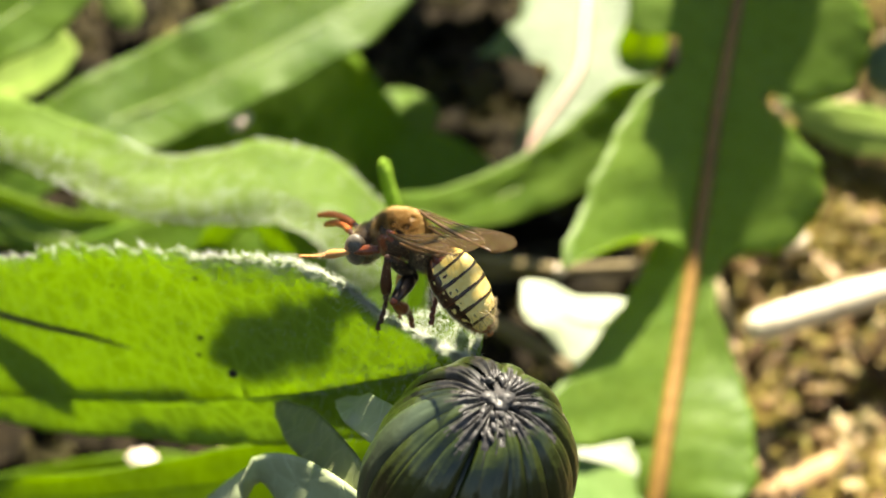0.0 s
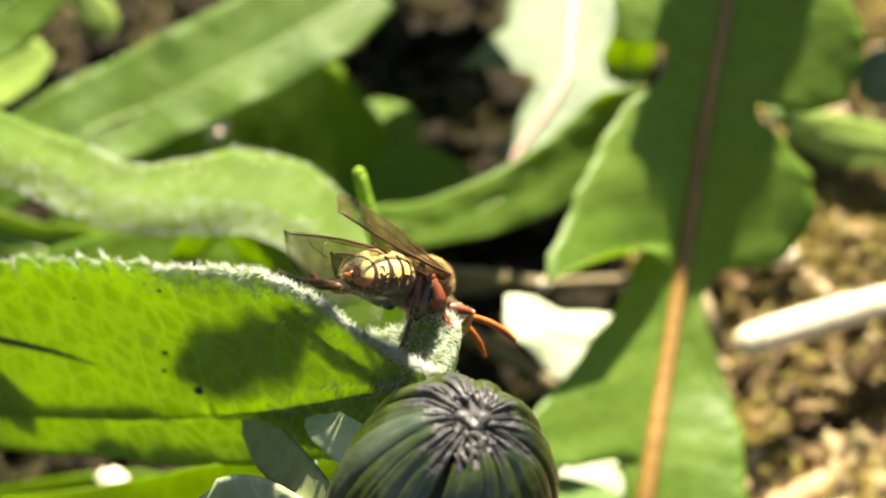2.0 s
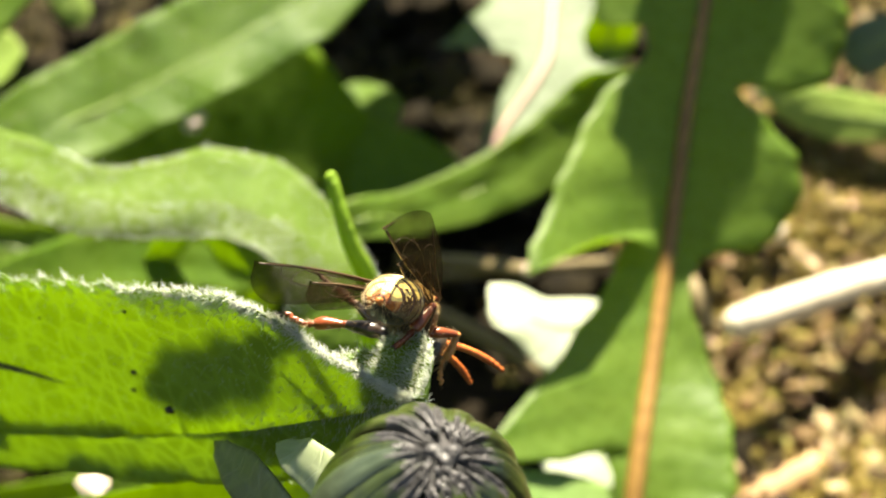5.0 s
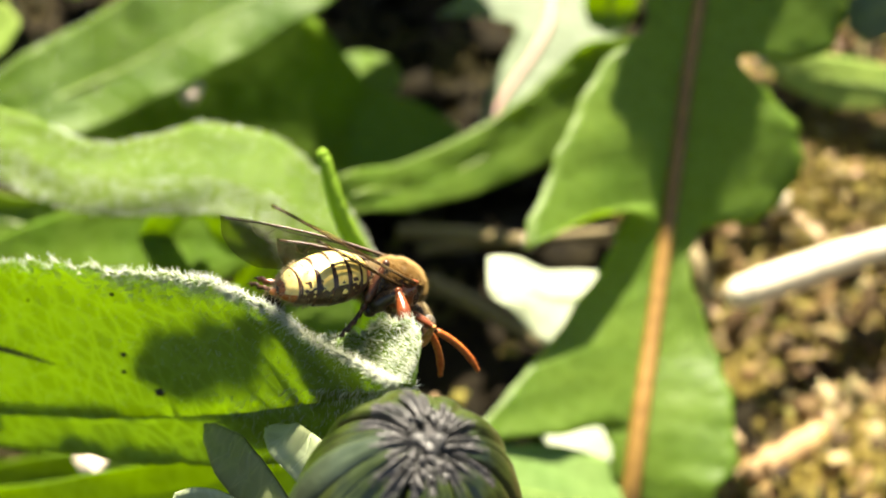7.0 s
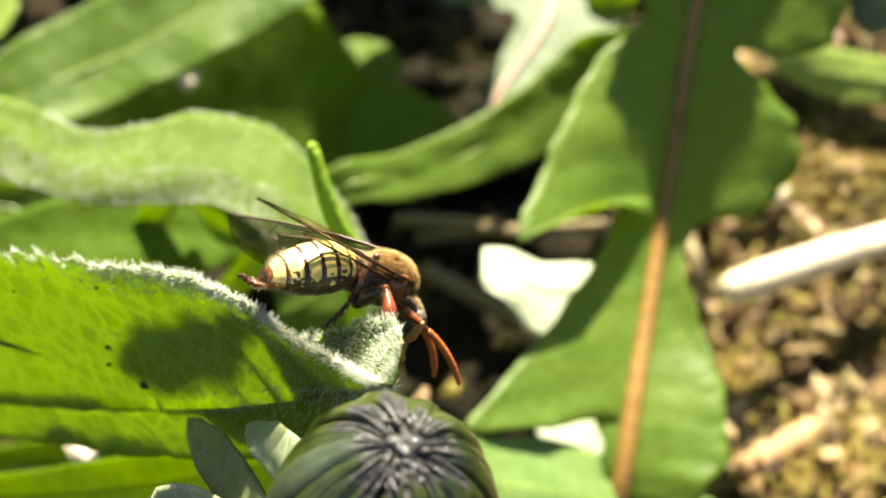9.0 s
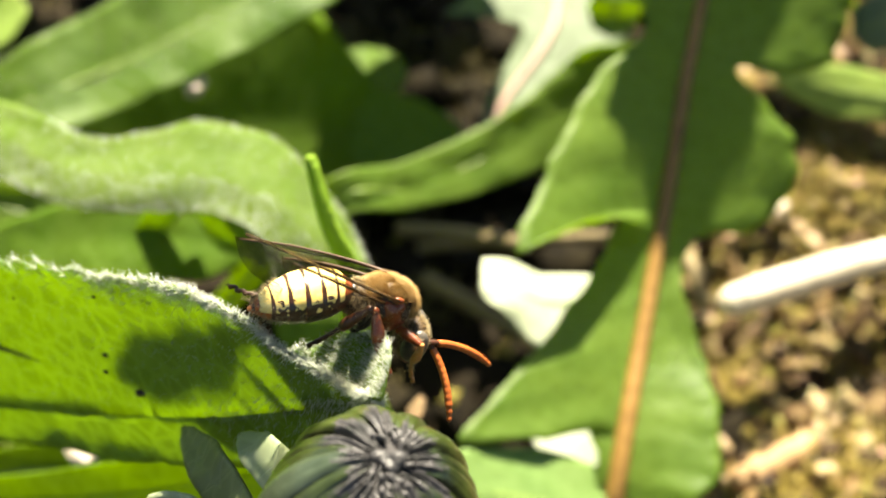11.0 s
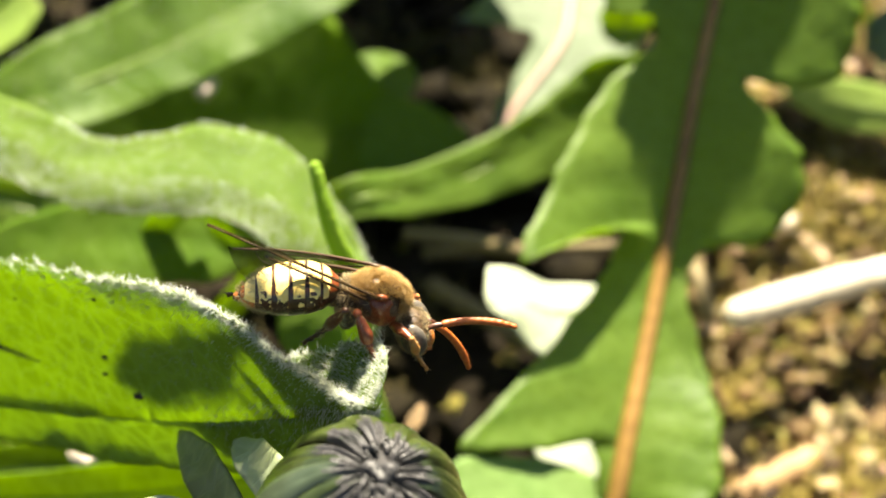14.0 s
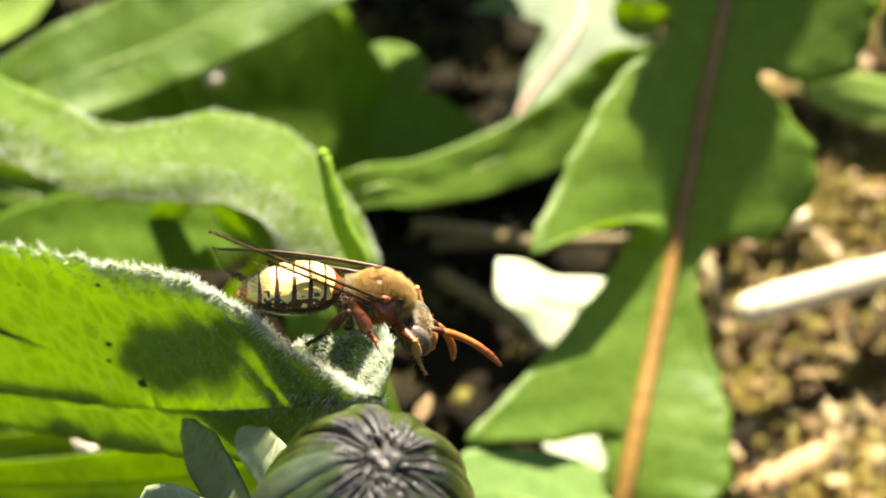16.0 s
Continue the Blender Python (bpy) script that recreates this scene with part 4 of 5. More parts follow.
def litter():
    """Crumbs, flakes of straw and moss over the soil."""
    rows = []
    for k in range(1700):
        x, y = random.uniform(22, 95), random.uniform(20, 165)
        if k % 12 == 0:
            x = random.uniform(-60, 30)
        r = random.choice((0.3, 0.4, 0.5, 0.7, 0.9, 1.3))
        rows.append((rest(x, y, r * 0.3), (r * random.uniform(0.8, 1.5), r, r * 0.8), k * 0.37))
    tagged(part("soil_crumbs", *heap(rows, 1.3), M_LITTER, None), "brown crumbs of soil and plant litter", "soil crumbs", kind="stuff")
    rows = []
    for k in range(1500):
        x, y = random.uniform(26, 80), random.uniform(28, 125)
        r = random.uniform(0.25, 0.8)
        rows.append((rest(x, y, r * 0.6), (r * random.uniform(1.0, 3.2), r, r * 0.6), k * 0.61))
    for k in range(230):
        x, y = random.uniform(28, 66), random.uniform(34, 84)
        r = random.uniform(0.6, 1.5)
        rows.append((rest(x, y, r * 0.7), (r * random.uniform(1.2, 2.6), r, r * 0.4), k * 0.83 + 7))
    tagged(part("straw_flakes", *heap(rows, 1.2), M_LITTER, None), "tan flakes of dead stems on the moss", "plant litter", kind="stuff")
    rows = []
    for k in range(420):
        x, y = random.uniform(-70, 34), random.uniform(45, 190)
        r = random.choice((0.8, 1.2, 1.8, 2.6, 3.4))
        rows.append((rest(x, y, r * 0.25), (r * random.uniform(0.8, 1.4), r, r * 0.9), k * 0.53))
    tagged(part("soil_clods", *heap(rows, 1.2), M_CLOD, None), "crumbly clods of damp soil, colour darkened for leaf shade", "soil clods", kind="stuff")
    # tufts added to darken the soil where the leaves' shade falls
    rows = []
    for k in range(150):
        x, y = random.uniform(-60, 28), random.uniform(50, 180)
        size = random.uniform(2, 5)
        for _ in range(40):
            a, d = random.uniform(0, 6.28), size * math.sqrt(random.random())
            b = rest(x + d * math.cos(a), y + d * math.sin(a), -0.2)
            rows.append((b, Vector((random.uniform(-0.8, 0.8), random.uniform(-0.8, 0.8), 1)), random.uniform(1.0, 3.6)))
    tagged(part("shade_moss", *hairs(rows, 0.3), M_SHADE_MOSS, None), "added olive moss, colour darkened for leaf shade", "moss", kind="stuff")
    rows = []
    for k in range(260):
        x, y = random.uniform(24, 85), random.uniform(28, 150)
        size = random.uniform(2.5, 6)
        for _ in range(60):
            a, d = random.uniform(0, 6.28), size * math.sqrt(random.random())
            b = rest(x + d * math.cos(a), y + d * math.sin(a), -0.2)
            rows.append((b, Vector((random.uniform(-0.7, 0.7), random.uniform(-0.7, 0.7), 1)), random.uniform(0.8, 2.8)))
    tagged(part("moss", *hairs(rows, 0.32), M_MOSS, None), "yellow-green moss tufts on the soil", "moss", kind="stuff")


straws()
chips()
litter()


# ---- the bee, built round its thorax: x ahead, y to its left, z up ----
ABDOMEN_LINE = [0.35, 0.88, 1.16, 1.28, 1.31, 1.27, 1.16, 0.96, 0.66, 0.17]
ABDOMEN_LONG = 5.05


def belly(x):
    """The abdomen's radius and drop at x millimetres behind its root."""
    return glide(ABDOMEN_LINE, x / ABDOMEN_LONG), -0.022 * x * x


def abdomen_shell(x0, x1, grow, around, mats, pick, name):
    vs, fs, slots = [], [], []
    n, m = 26, 84
    for i in range(n + 1):
        f = i / n
        x = x0 + (x1 - x0) * f
        r, dz = belly(x)
        r += grow * (0.3 + 0.7 * f) if f < 0.98 else -0.02
        for j in range(m + 1):
            w = around * (j / m * 2 - 1)
            vs.append((-x, r * 1.06 * math.sin(w), dz + r * 0.95 * math.cos(w)))
    for i in range(n):
        for j in range(m):
            a = i * (m + 1) + j
            fs.append((a, a + 1, a + m + 2, a + m + 1))
            slots.append(pick((i + 0.5) / n, around * ((j + 0.5) / m * 2 - 1)))
    return part(name, vs, fs, mats, None, slots=slots)


def under(child, parent):
    child.parent = parent
    return child


def wing(name, long, broad, parent, place, sgn):
    """A veined wing that points backwards from its root."""
    def edge(f):
        lead = 0.10 * broad * math.sin(math.pi * min(1, f * 1.05)) ** 0.7
        trail = -broad * (0.05 + 0.92 * min(1.0, f * 1.35) ** 0.8) * (1 - max(0.0, (f - 0.45) / 0.55) ** 3.2) ** 0.5
        return lead, trail
    def on(f, u, off=0.0):
        a, b = edge(f)
        return Vector((-long * f, sgn * (a + (b - a) * u), 0.09 * math.sin(f * 9 + u * 5) * u + 0.10 * math.sin(u * 11) * f * u + off))
    vs, fs = [], []
    n, m = 34, 10
    for sg in (1, -1):
        for i in range(n + 1):
            for j in range(m + 1):
                vs.append(on(i / n, j / m, 0.012 * sg))
    half = (n + 1) * (m + 1)
    for i in range(n):
        for j in range(m):
            a = i * (m + 1) + j
            fs += [(a, a + 1, a + m + 2, a + m + 1), (half + a + m + 1, half + a + m + 2, half + a + 1, half + a)]
    w = part(name, vs, fs, M_WING, None, "smoky brown transparent wing")
    for line, r in ((((0, 0.05), (0.3, 0.02), (0.65, 0.02), (0.97, 0.1)), 0.095), (((0, 0.12), (0.3, 0.10), (0.6, 0.10), (0.68, 0.04)), 0.05), (((0, 0.2), (0.3, 0.35), (0.55, 0.45), (0.7, 0.42)), 0.036), (((0.02, 0.5), (0.3, 0.7), (0.5, 0.8), (0.62, 0.9)), 0.032),
                    (((0.45, 0.02), (0.5, 0.22), (0.53, 0.45)), 0.03), (((0.66, 0.03), (0.72, 0.25), (0.7, 0.45)), 0.03), (((0.3, 0.36), (0.34, 0.55), (0.36, 0.74)), 0.028), (((0.82, 0.05), (0.78, 0.3), (0.62, 0.46)), 0.026), (((0.53, 0.45), (0.56, 0.65), (0.5, 0.82)), 0.024)):
        under(part("vein", *tube([on(*p) for p in line], [r, r * 0.6], 5, 12), M_VEIN, None), w)
    under(w, parent)
    w.location = Vector(place) * MM
    return w


def leg(parent, root, femur, shank, thick, upper, lower, fringe):
    """A leg in two pieces that bend at the knee; each hangs straight down from its joint."""
    f = part("leg", *join(ball((0, 0, -0.1), (0.26 * thick, 0.26 * thick, 0.3 * thick), rings=8, sides=10),
                          tube([Vector((0, 0, 0)), Vector((0.05, 0, -femur * 0.45)), Vector((0, 0, -femur))], [0.17 * thick, 0.30 * thick, 0.25 * thick, 0.15 * thick], 12, 14)), upper, None)
    tib = shank * 0.5
    t = part("tibia", *join(ball((0, 0, 0), (0.16 * thick, 0.16 * thick, 0.16 * thick), rings=8, sides=10),
                            tube([Vector((0, 0, 0)), Vector((0.06, 0, -tib * 0.6)), Vector((0, 0, -tib))], [0.12 * thick, 0.20 * thick, 0.25 * thick, 0.20 * thick], 12, 14)), lower, None)
    toes, radii = [], []
    for k in range(5):
        a, b = tib + (shank - tib) * k / 5, tib + (shank - tib) * (k + 0.86) / 5
        toes += [Vector((0.03 * k * k, 0, -a)), Vector((0.03 * k * k, 0, -b))]
        radii += [0.075 * thick, (0.14 if k == 0 else 0.115) * thick]
    foot = part("tarsus", *tube(toes, radii, 8, 45), lower, None)
    end = toes[-1]
    claws = join(tube([end, end + Vector((0.12, 0.1, -0.05)), end + Vector((0.12, 0.16, -0.2))], [0.04, 0.03, 0.01], 5), tube([end, end + Vector((0.12, -0.1, -0.05)), end + Vector((0.12, -0.16, -0.2))], [0.04, 0.03, 0.01], 5))
    hair = []
    for _ in range(fringe):
        z = -random.uniform(0.1, shank * 0.8)
        a = random.uniform(0, 6.28)
        out = Vector((math.cos(a), math.sin(a), 0))
        hair.append((Vector((0, 0, z)) + out * 0.12 * thick, out + Vector((0, 0, -0.9)), random.uniform(0.16, 0.34)))
    thigh = []
    for _ in range(fringe // 2):
        z, a = -random.uniform(0.1, femur * 0.95), random.uniform(0, 6.28)
        out = Vector((math.cos(a), math.sin(a), 0))
        thigh.append((Vector((0, 0, z)) + out * 0.2 * thick, out + Vector((0, 0, -0.7)), random.uniform(0.14, 0.3)))
    under(part("claws", *claws, M_LEG, None), t)
    under(foot, t)
    under(part("bristles", *hairs(hair, 0.013), M_FUR_PALE, None), t)
    under(part("bristles", *hairs(thigh, 0.012), M_FUR_PALE, None), f)
    under(t, f)
    t.location = Vector((0, 0, -femur)) * MM
    under(f, parent)
    f.location = Vector(root) * MM
    return f, t


def antenna(parent, place):
    scape = tube([Vector((0, 0, 0)), Vector((0.4, 0, 0.08)), Vector((0.8, 0, 0.1))], [0.12, 0.16, 0.13], 10, 8)
    a = part("antenna", *scape, M_LEG, None)
    pts = [Vector((0.78 + 3.82 * k / 11, 0, 0.1 + 0.42 * (k / 11) - 1.07 * (k / 11) ** 2)) for k in range(12)]
    shape = []
    for k in range(11):
        r = 0.20 if k < 9 else 0.20 - 0.035 * (k - 8)
        shape += [r * 0.95, r, r * 1.01]
    under(part("flagellum", *tube(pts, shape + [0.04], 10, 99), M_FEELER, None, "jointed orange-red feeler"), a)
    under(a, parent)
    a.location = Vector(place) * MM
    return a


def fur(centre, radii, count, long, keep=lambda d: True, lean=0.45, back=0.25):
    rows = []
    while len(rows) < count:
        d = Vector([random.gauss(0, 1) for _k in range(3)]).normalized()
        if keep(d):
            b = Vector(centre) + Vector((d.x * radii[0], d.y * radii[1], d.z * radii[2]))
            rows.append((b, d + Vector([random.uniform(-lean, lean) for _k in range(3)]) + Vector((-back, 0, 0.1)), long * random.uniform(0.5, 1.25)))
    return rows


def bee():
    ob = thing("bee", (0, 0, 0), "small wasp-like bee with yellow-black abdomen and rusty thorax", "bee")
    # abdomen
    v, f = [], []
    for i in range(31):
        r, dz = belly(ABDOMEN_LONG * i / 30)
        for k in range(40):
            w = 2 * math.pi * k / 40
            v.append((-ABDOMEN_LONG * i / 30, r * 1.03 * math.sin(w), dz + r * 0.92 * math.cos(w)))
    for i in range(30):
        for k in range(40):
            j = (k + 1) % 40
            f.append((i * 40 + k, i * 40 + j, (i + 1) * 40 + j, (i + 1) * 40 + k))
    ab = part("abdomen", v, f, M_BLACK, None, "abdomen banded in yellow and black")
    cuts = [0.12, 0.95, 1.72, 2.52, 3.34, 4.15, 4.86]
    for k in range(6):
        def pick(fr, w, k=k):
            wob = 0.05 * noise.noise(Vector((k * 5.0, w * 3.0, 0.5)))
            side = abs(w) / 2.3
            blot = noise.noise(Vector((k * 3.7, w * 4.2, fr * 3.4)))
            if k == 5:
                return 0 if fr < 0.72 + 2 * wob and abs(w) < 1.5 else 3 if blot > -0.1 else 2
            if k == 0:
                return 1 if fr > 0.84 else 0 if fr > 0.40 + 0.25 * side + wob and side < 0.62 else 1 if side > 0.5 else 2
            edge = 0.84 - 0.22 * side + 0.9 * wob + (0.06 if k == 4 else 0)
            if fr > edge:
                return 1
            if fr < 0.10 and side > 0.3:
                return 2
            if 0.36 < side < 0.52 and blot > 0.24 and fr > 0.3:
                return 1
            if side > 0.53 + 0.05 * blot:
                return 0 if blot > 0.25 and side < 0.7 else 1
            return 0
        under(abdomen_shell(cuts[k], cuts[k + 1] + 0.10, 0.075, 2.35, [M_YELLOW, M_BAND, M_RED, M_ORANGE], pick, "tergite"), ab)
    under(part("tail_tip", *ball((-4.98, 0, -0.62), (0.3, 0.22, 0.2), lump=0.3), M_ORANGE, None, "rust-orange tail tip"), ab)
    rows = []
    for _ in range(420):
        x, w = random.uniform(3.6, 5.05), random.uniform(-3, 3)
        r, dz = belly(x)
        rows.append((Vector((-x, r * math.sin(w), dz + r * math.cos(w))), Vector((-1.0, 0.8 * math.sin(w), 0.8 * math.cos(w))), 0.34))
    for _ in range(500):
        x, w = random.uniform(0.2, 4.6), random.choice((-1, 1)) * random.uniform(1.5, 3.1)
        r, dz = belly(x)
        rows.append((Vector((-x, r * 1.04 * math.sin(w), dz + r * 0.93 * math.cos(w))), Vector((-1.0, 0.9 * math.sin(w), 0.9 * math.cos(w))), 0.26))
    under(part("bristles", *hairs(rows, 0.012), M_FUR_PALE, None), ab)
    under(ab, ob)
    ab.location = Vector((-1.9, 0, 0.4)) * MM
    # thorax with its fur
    under(part("thorax", *ball((0, 0, 0), (1.55, 1.12, 1.20), rings=22, sides=32, lump=0.25), M_TAWNY, None), ob)
    under(part("waist", *ball((-1.4, 0, -0.1), (0.8, 0.9, 0.95), rings=16, sides=22), M_TAWNY, None), ob)
    under(part("petiole", *ball((-1.85, 0, 0.2), (0.5, 0.55, 0.55), rings=12, sides=16), M_BLACK, None), ob)
    under(part("thorax_fur", *hairs(fur((0, 0, 0), (1.53, 1.14, 1.24), 6500, 0.40, lambda d: (d.z > 0.60 or (d.x > 0.70 and d.z > -0.1) or (d.z > 0.3 and d.x < -0.5)) and noise.noise(d * 3.2) > -0.25), 0.012), M_FUR, None, "dense tawny fur"), ob)
    under(part("chest_fur", *hairs(fur((0, 0, -0.02), (1.52, 1.13, 1.24), 1100, 0.32, lambda d: d.z < 0.42), 0.009), M_FUR_PALE, None, "sparse pale fur"), ob)
    under(part("waist_fur", *hairs(fur((-1.4, 0, -0.1), (0.8, 0.9, 0.95), 1600, 0.3, lambda d: d.x < 0.4), 0.011), M_FUR_PALE, None, "sparse pale fur"), ob)
    for sg in (1, -1):
        under(part("side_plate", *ball((0.15, sg * 0.80, -0.15), (0.85, 0.42, 0.88), rings=16, sides=20, lump=0.3, seed=sg), M_RED, None, "glossy rust-red side plate"), ob)
        under(part("tegula", *ball((0.17, sg * 1.1, 0.95), (0.3, 0.16, 0.18)), M_RED, None, "shiny rust-red wing scale"), ob)
    # head
    head = part("head", *ball((0, 0, 0), (0.82, 1.22, 1.08), rings=20, sides=28), M_TAWNY, None)
    for sg in (1, -1):
        under(part("eye", *ball((0.08, sg * 0.98, 0.12), (0.66, 0.50, 0.98), rings=18, sides=22), M_EYE, None, "grey compound eye"), head)
        under(part("mandible", *tube([Vector((0.35, sg * 0.6, -0.8)), Vector((0.55, sg * 0.4, -1.05)), Vector((0.6, sg * 0.05, -1.2))], [0.15, 0.12, 0.04], 10), M_ORANGE, None, "orange jaw"), head)
        under(part("cheek", *ball((0.1, sg * 0.75, -0.72), (0.4, 0.3, 0.36), lump=0.2, seed=sg), M_RED, None), head)
    under(part("face_plate", *ball((0.55, 0, -0.55), (0.38, 0.66, 0.55)), M_ORANGE, None, "orange face plate"), head)
    under(part("tongue", *tube([Vector((0.45, 0, -0.9)), Vector((0.4, 0, -1.2)), Vector((0.25, 0, -1.4))], [0.16, 0.12, 0.05], 8), M_LEG, None), head)
    under(part("head_fur", *hairs(fur((0, 0, 0), (0.8, 1.22, 1.06), 2400, 0.26, lambda d: abs(d.y) < 0.78), 0.01), M_FUR_PALE, None), head)
    under(head, ob)
    head.location = Vector((2.1, 0, -1.75)) * MM
    feelers = [antenna(ob, (2.9, sg * 0.3, -1.6)) for sg in (1, -1)]
    fore = [wing("forewing", 9.2, 2.5, ob, (0.12, sg * 1.25, 1.0), sg) for sg in (1, -1)]
    hind = [wing("hindwing", 5.6, 1.8, ob, (-0.45, sg * 1.05, 0.6), sg) for sg in (1, -1)]
    legs = {}
    for sg, nm in ((1, "l"), (-1, "r")):
        legs["fore_" + nm] = leg(ob, (0.95, sg * 0.75, -0.95), 1.6, 2.9, 1.0, M_RED, M_AMBER, 120)
        legs["mid_" + nm] = leg(ob, (-1.4, sg * 0.85, -1.2), 2.1, 3.2, 1.45, M_BLACK, M_RED, 150)
        legs["hind_" + nm] = leg(ob, (-1.3, sg * 0.8, -1.05), 2.4, 4.3, 1.25, M_BLACK, M_LEG, 170)
    return ob, ab, head, feelers, fore, hind, legs


BEE, ABDOMEN, HEAD, FEELERS, FORE, HIND, LEGS = bee()
BEE.scale = (0.96, 0.96, 0.96)


def at_home(ob, rows):
    """Rows of seconds and a turn in degrees, about the joint where the part sits."""
    p = ob.location.copy()
    walk(ob, [(t, pose(p.x, p.y, p.z, rx, ry, rz)) for t, rx, ry, rz in rows])


def motions():
    walk(BEE, [
        (0, pose(-0.00193, 0.00079, 0.07238, 2.1, -8.7, 143.9)),
        (0.1, pose(-0.00150, 0.00118, 0.07246, 4.5, 0.4, 128.8)),
        (0.2, pose(-0.00144, 0.00070, 0.07200, 4.0, 2.4, 112.9)),
        (0.5, pose(-0.00039, 0.00085, 0.07228, 4.3, 5.7, 102.6)),
        (0.6, pose(-0.00031, 0.00098, 0.07212, 5.5, 13.1, 97.8)),
        (0.7, pose(0.00012, 0.00048, 0.07121, 0.2, 31.0, 91.4)),
        (0.8, pose(-0.00066, 0.00014, 0.07050, 0.7, 31.7, 87.3)),
        (0.9, pose(-0.00064, 0.00023, 0.07029, 0.6, 35.8, 80.8)),
        (1, pose(0.00003, 0.00042, 0.07017, 0.2, 38.7, 67.5)),
        (1.2, pose(0.00079, 0.00061, 0.06961, -5.5, 31.4, 56.5)),
        (1.5, pose(0.00010, 0.00127, 0.06917, -5.8, 29.4, 52.5)),
        (2, pose(0.00035, 0.00270, 0.06838, -8.4, 31.2, 48.3)),
        (2.5, pose(0.00010, 0.00308, 0.06777, -10.0, 30.1, 47.3)),
        (3, pose(0.00028, 0.00313, 0.06712, -8.9, 27.5, 47.5)),
        (3.5, pose(0.00080, 0.00325, 0.06730, -4.6, 31.6, 50.7)),
        (4, pose(0.00093, 0.00372, 0.06732, -6.0, 39.0, 63.6)),
        (4.1, pose(0.00054, 0.00394, 0.06743, -0.1, 35.3, 67.2)),
        (4.2, pose(0.00069, 0.00384, 0.06723, 0.1, 37.8, 82.6)),
        (6.3, pose(0.00135, 0.00458, 0.06639, -8.4, 38.8, 26.1)),
        (6.8, pose(0.00103, 0.00441, 0.06665, -8.4, 34.5, 22.0)),
        (7.3, pose(0.00062, 0.00469, 0.06687, -8.1, 35.4, 22.2)),
        (7.8, pose(0.00106, 0.00445, 0.06631, -9.7, 36.4, 19.5)),
        (8.3, pose(0.00112, 0.00462, 0.06639, -8.0, 34.5, 18.5)),
        (8.7, pose(0.00123, 0.00485, 0.06689, -9.0, 37.3, 16.8)),
        (9.2, pose(0.00121, 0.00462, 0.06687, -6.6, 30.5, 16.4)),
        (11.3, pose(0.00175, 0.00289, 0.06825, -8.2, 23.4, 8.4)),
        (11.8, pose(0.00173, 0.00284, 0.06845, -8.5, 23.4, 7.7)),
        (12.5, pose(0.00175, 0.00247, 0.06899, -4.4, 17.3, 8.5)),
        (12.8, pose(0.00160, 0.00268, 0.06891, -4.8, 17.1, 6.1)),
        (13.2, pose(0.00128, 0.00290, 0.06916, -4.9, 8.7, 3.0)),
        (13.6, pose(0.00142, 0.00291, 0.06907, -4.7, 8.6, 1.9)),
        (14.2, pose(0.00149, 0.00312, 0.06891, -4.6, 8.5, -1.4)),
        (15, pose(0.00136, 0.00347, 0.06789, -3.8, 8.9, -0.0)),
        (15.5, pose(0.00134, 0.00339, 0.06795, -5.0, 10.3, -0.9)),
        (16, pose(0.00127, 0.00320, 0.06794, -4.9, 8.2, 0.5)),
    ])
    at_home(ABDOMEN, [
        (0, 0, -31.3, 1.2),
        (0.1, 0, -20.5, -1.1),
        (0.2, 0, 16.7, -3.0),
        (0.5, 0, 7.8, -0.5),
        (0.6, 0, -6.0, 0.5),
        (0.7, 0, 3.6, 5.7),
        (0.8, 0, 32.1, 7.4),
        (0.9, 0, 23.3, 7.1),
        (1, 0, 3.6, 5.9),
        (1.2, 0, 0.3, 2.9),
        (1.5, 0, 6.1, 1.6),
        (2, 0, 10.9, 2.5),
        (2.5, 0, 3.3, 4.4),
        (3, 0, 10.7, 6.5),
        (3.5, 0, 2.8, 3.9),
        (4, 0, 4.7, 3.2),
        (4.1, 0, 2.7, 3.0),
        (4.2, 0, 29.9, 4.6),
        (6.3, 0, -24.5, 0.9),
        (6.8, 0, -17.5, 0.4),
        (7.3, 0, -15.3, 4.8),
        (7.8, 0, -13.9, 4.6),
        (8.3, 0, -18.3, 5.6),
        (8.7, 0, -12.3, 4.7),
        (9.2, 0, -15.1, 5.4),
        (11.3, 0, -17.1, 4.3),
        (11.8, 0, -18.2, 4.4),
        (12.5, 0, -12.6, 4.5),
        (12.8, 0, -12.6, 4.8),
        (13.2, 0, -2.6, 5.5),
        (13.6, 0, -4.5, 6.8),
        (14.2, 0, -3.6, 7.0),
        (15, 0, -5.8, 7.0),
        (15.5, 0, -5.9, 6.7),
        (16, 0, -1.4, 6.8),
    ])
    at_home(HEAD, [(0, 0, 0, 0), (4.2, 0, 0, 0), (6.3, 0, 5, 0), (9.2, 0, 10, 0), (11.3, 0, 5, -10), (12.5, 0, 0, -12), (13.2, 0, -15, -7.05882), (14.2, 0, -25, 0), (16, 0, -25, 0)])
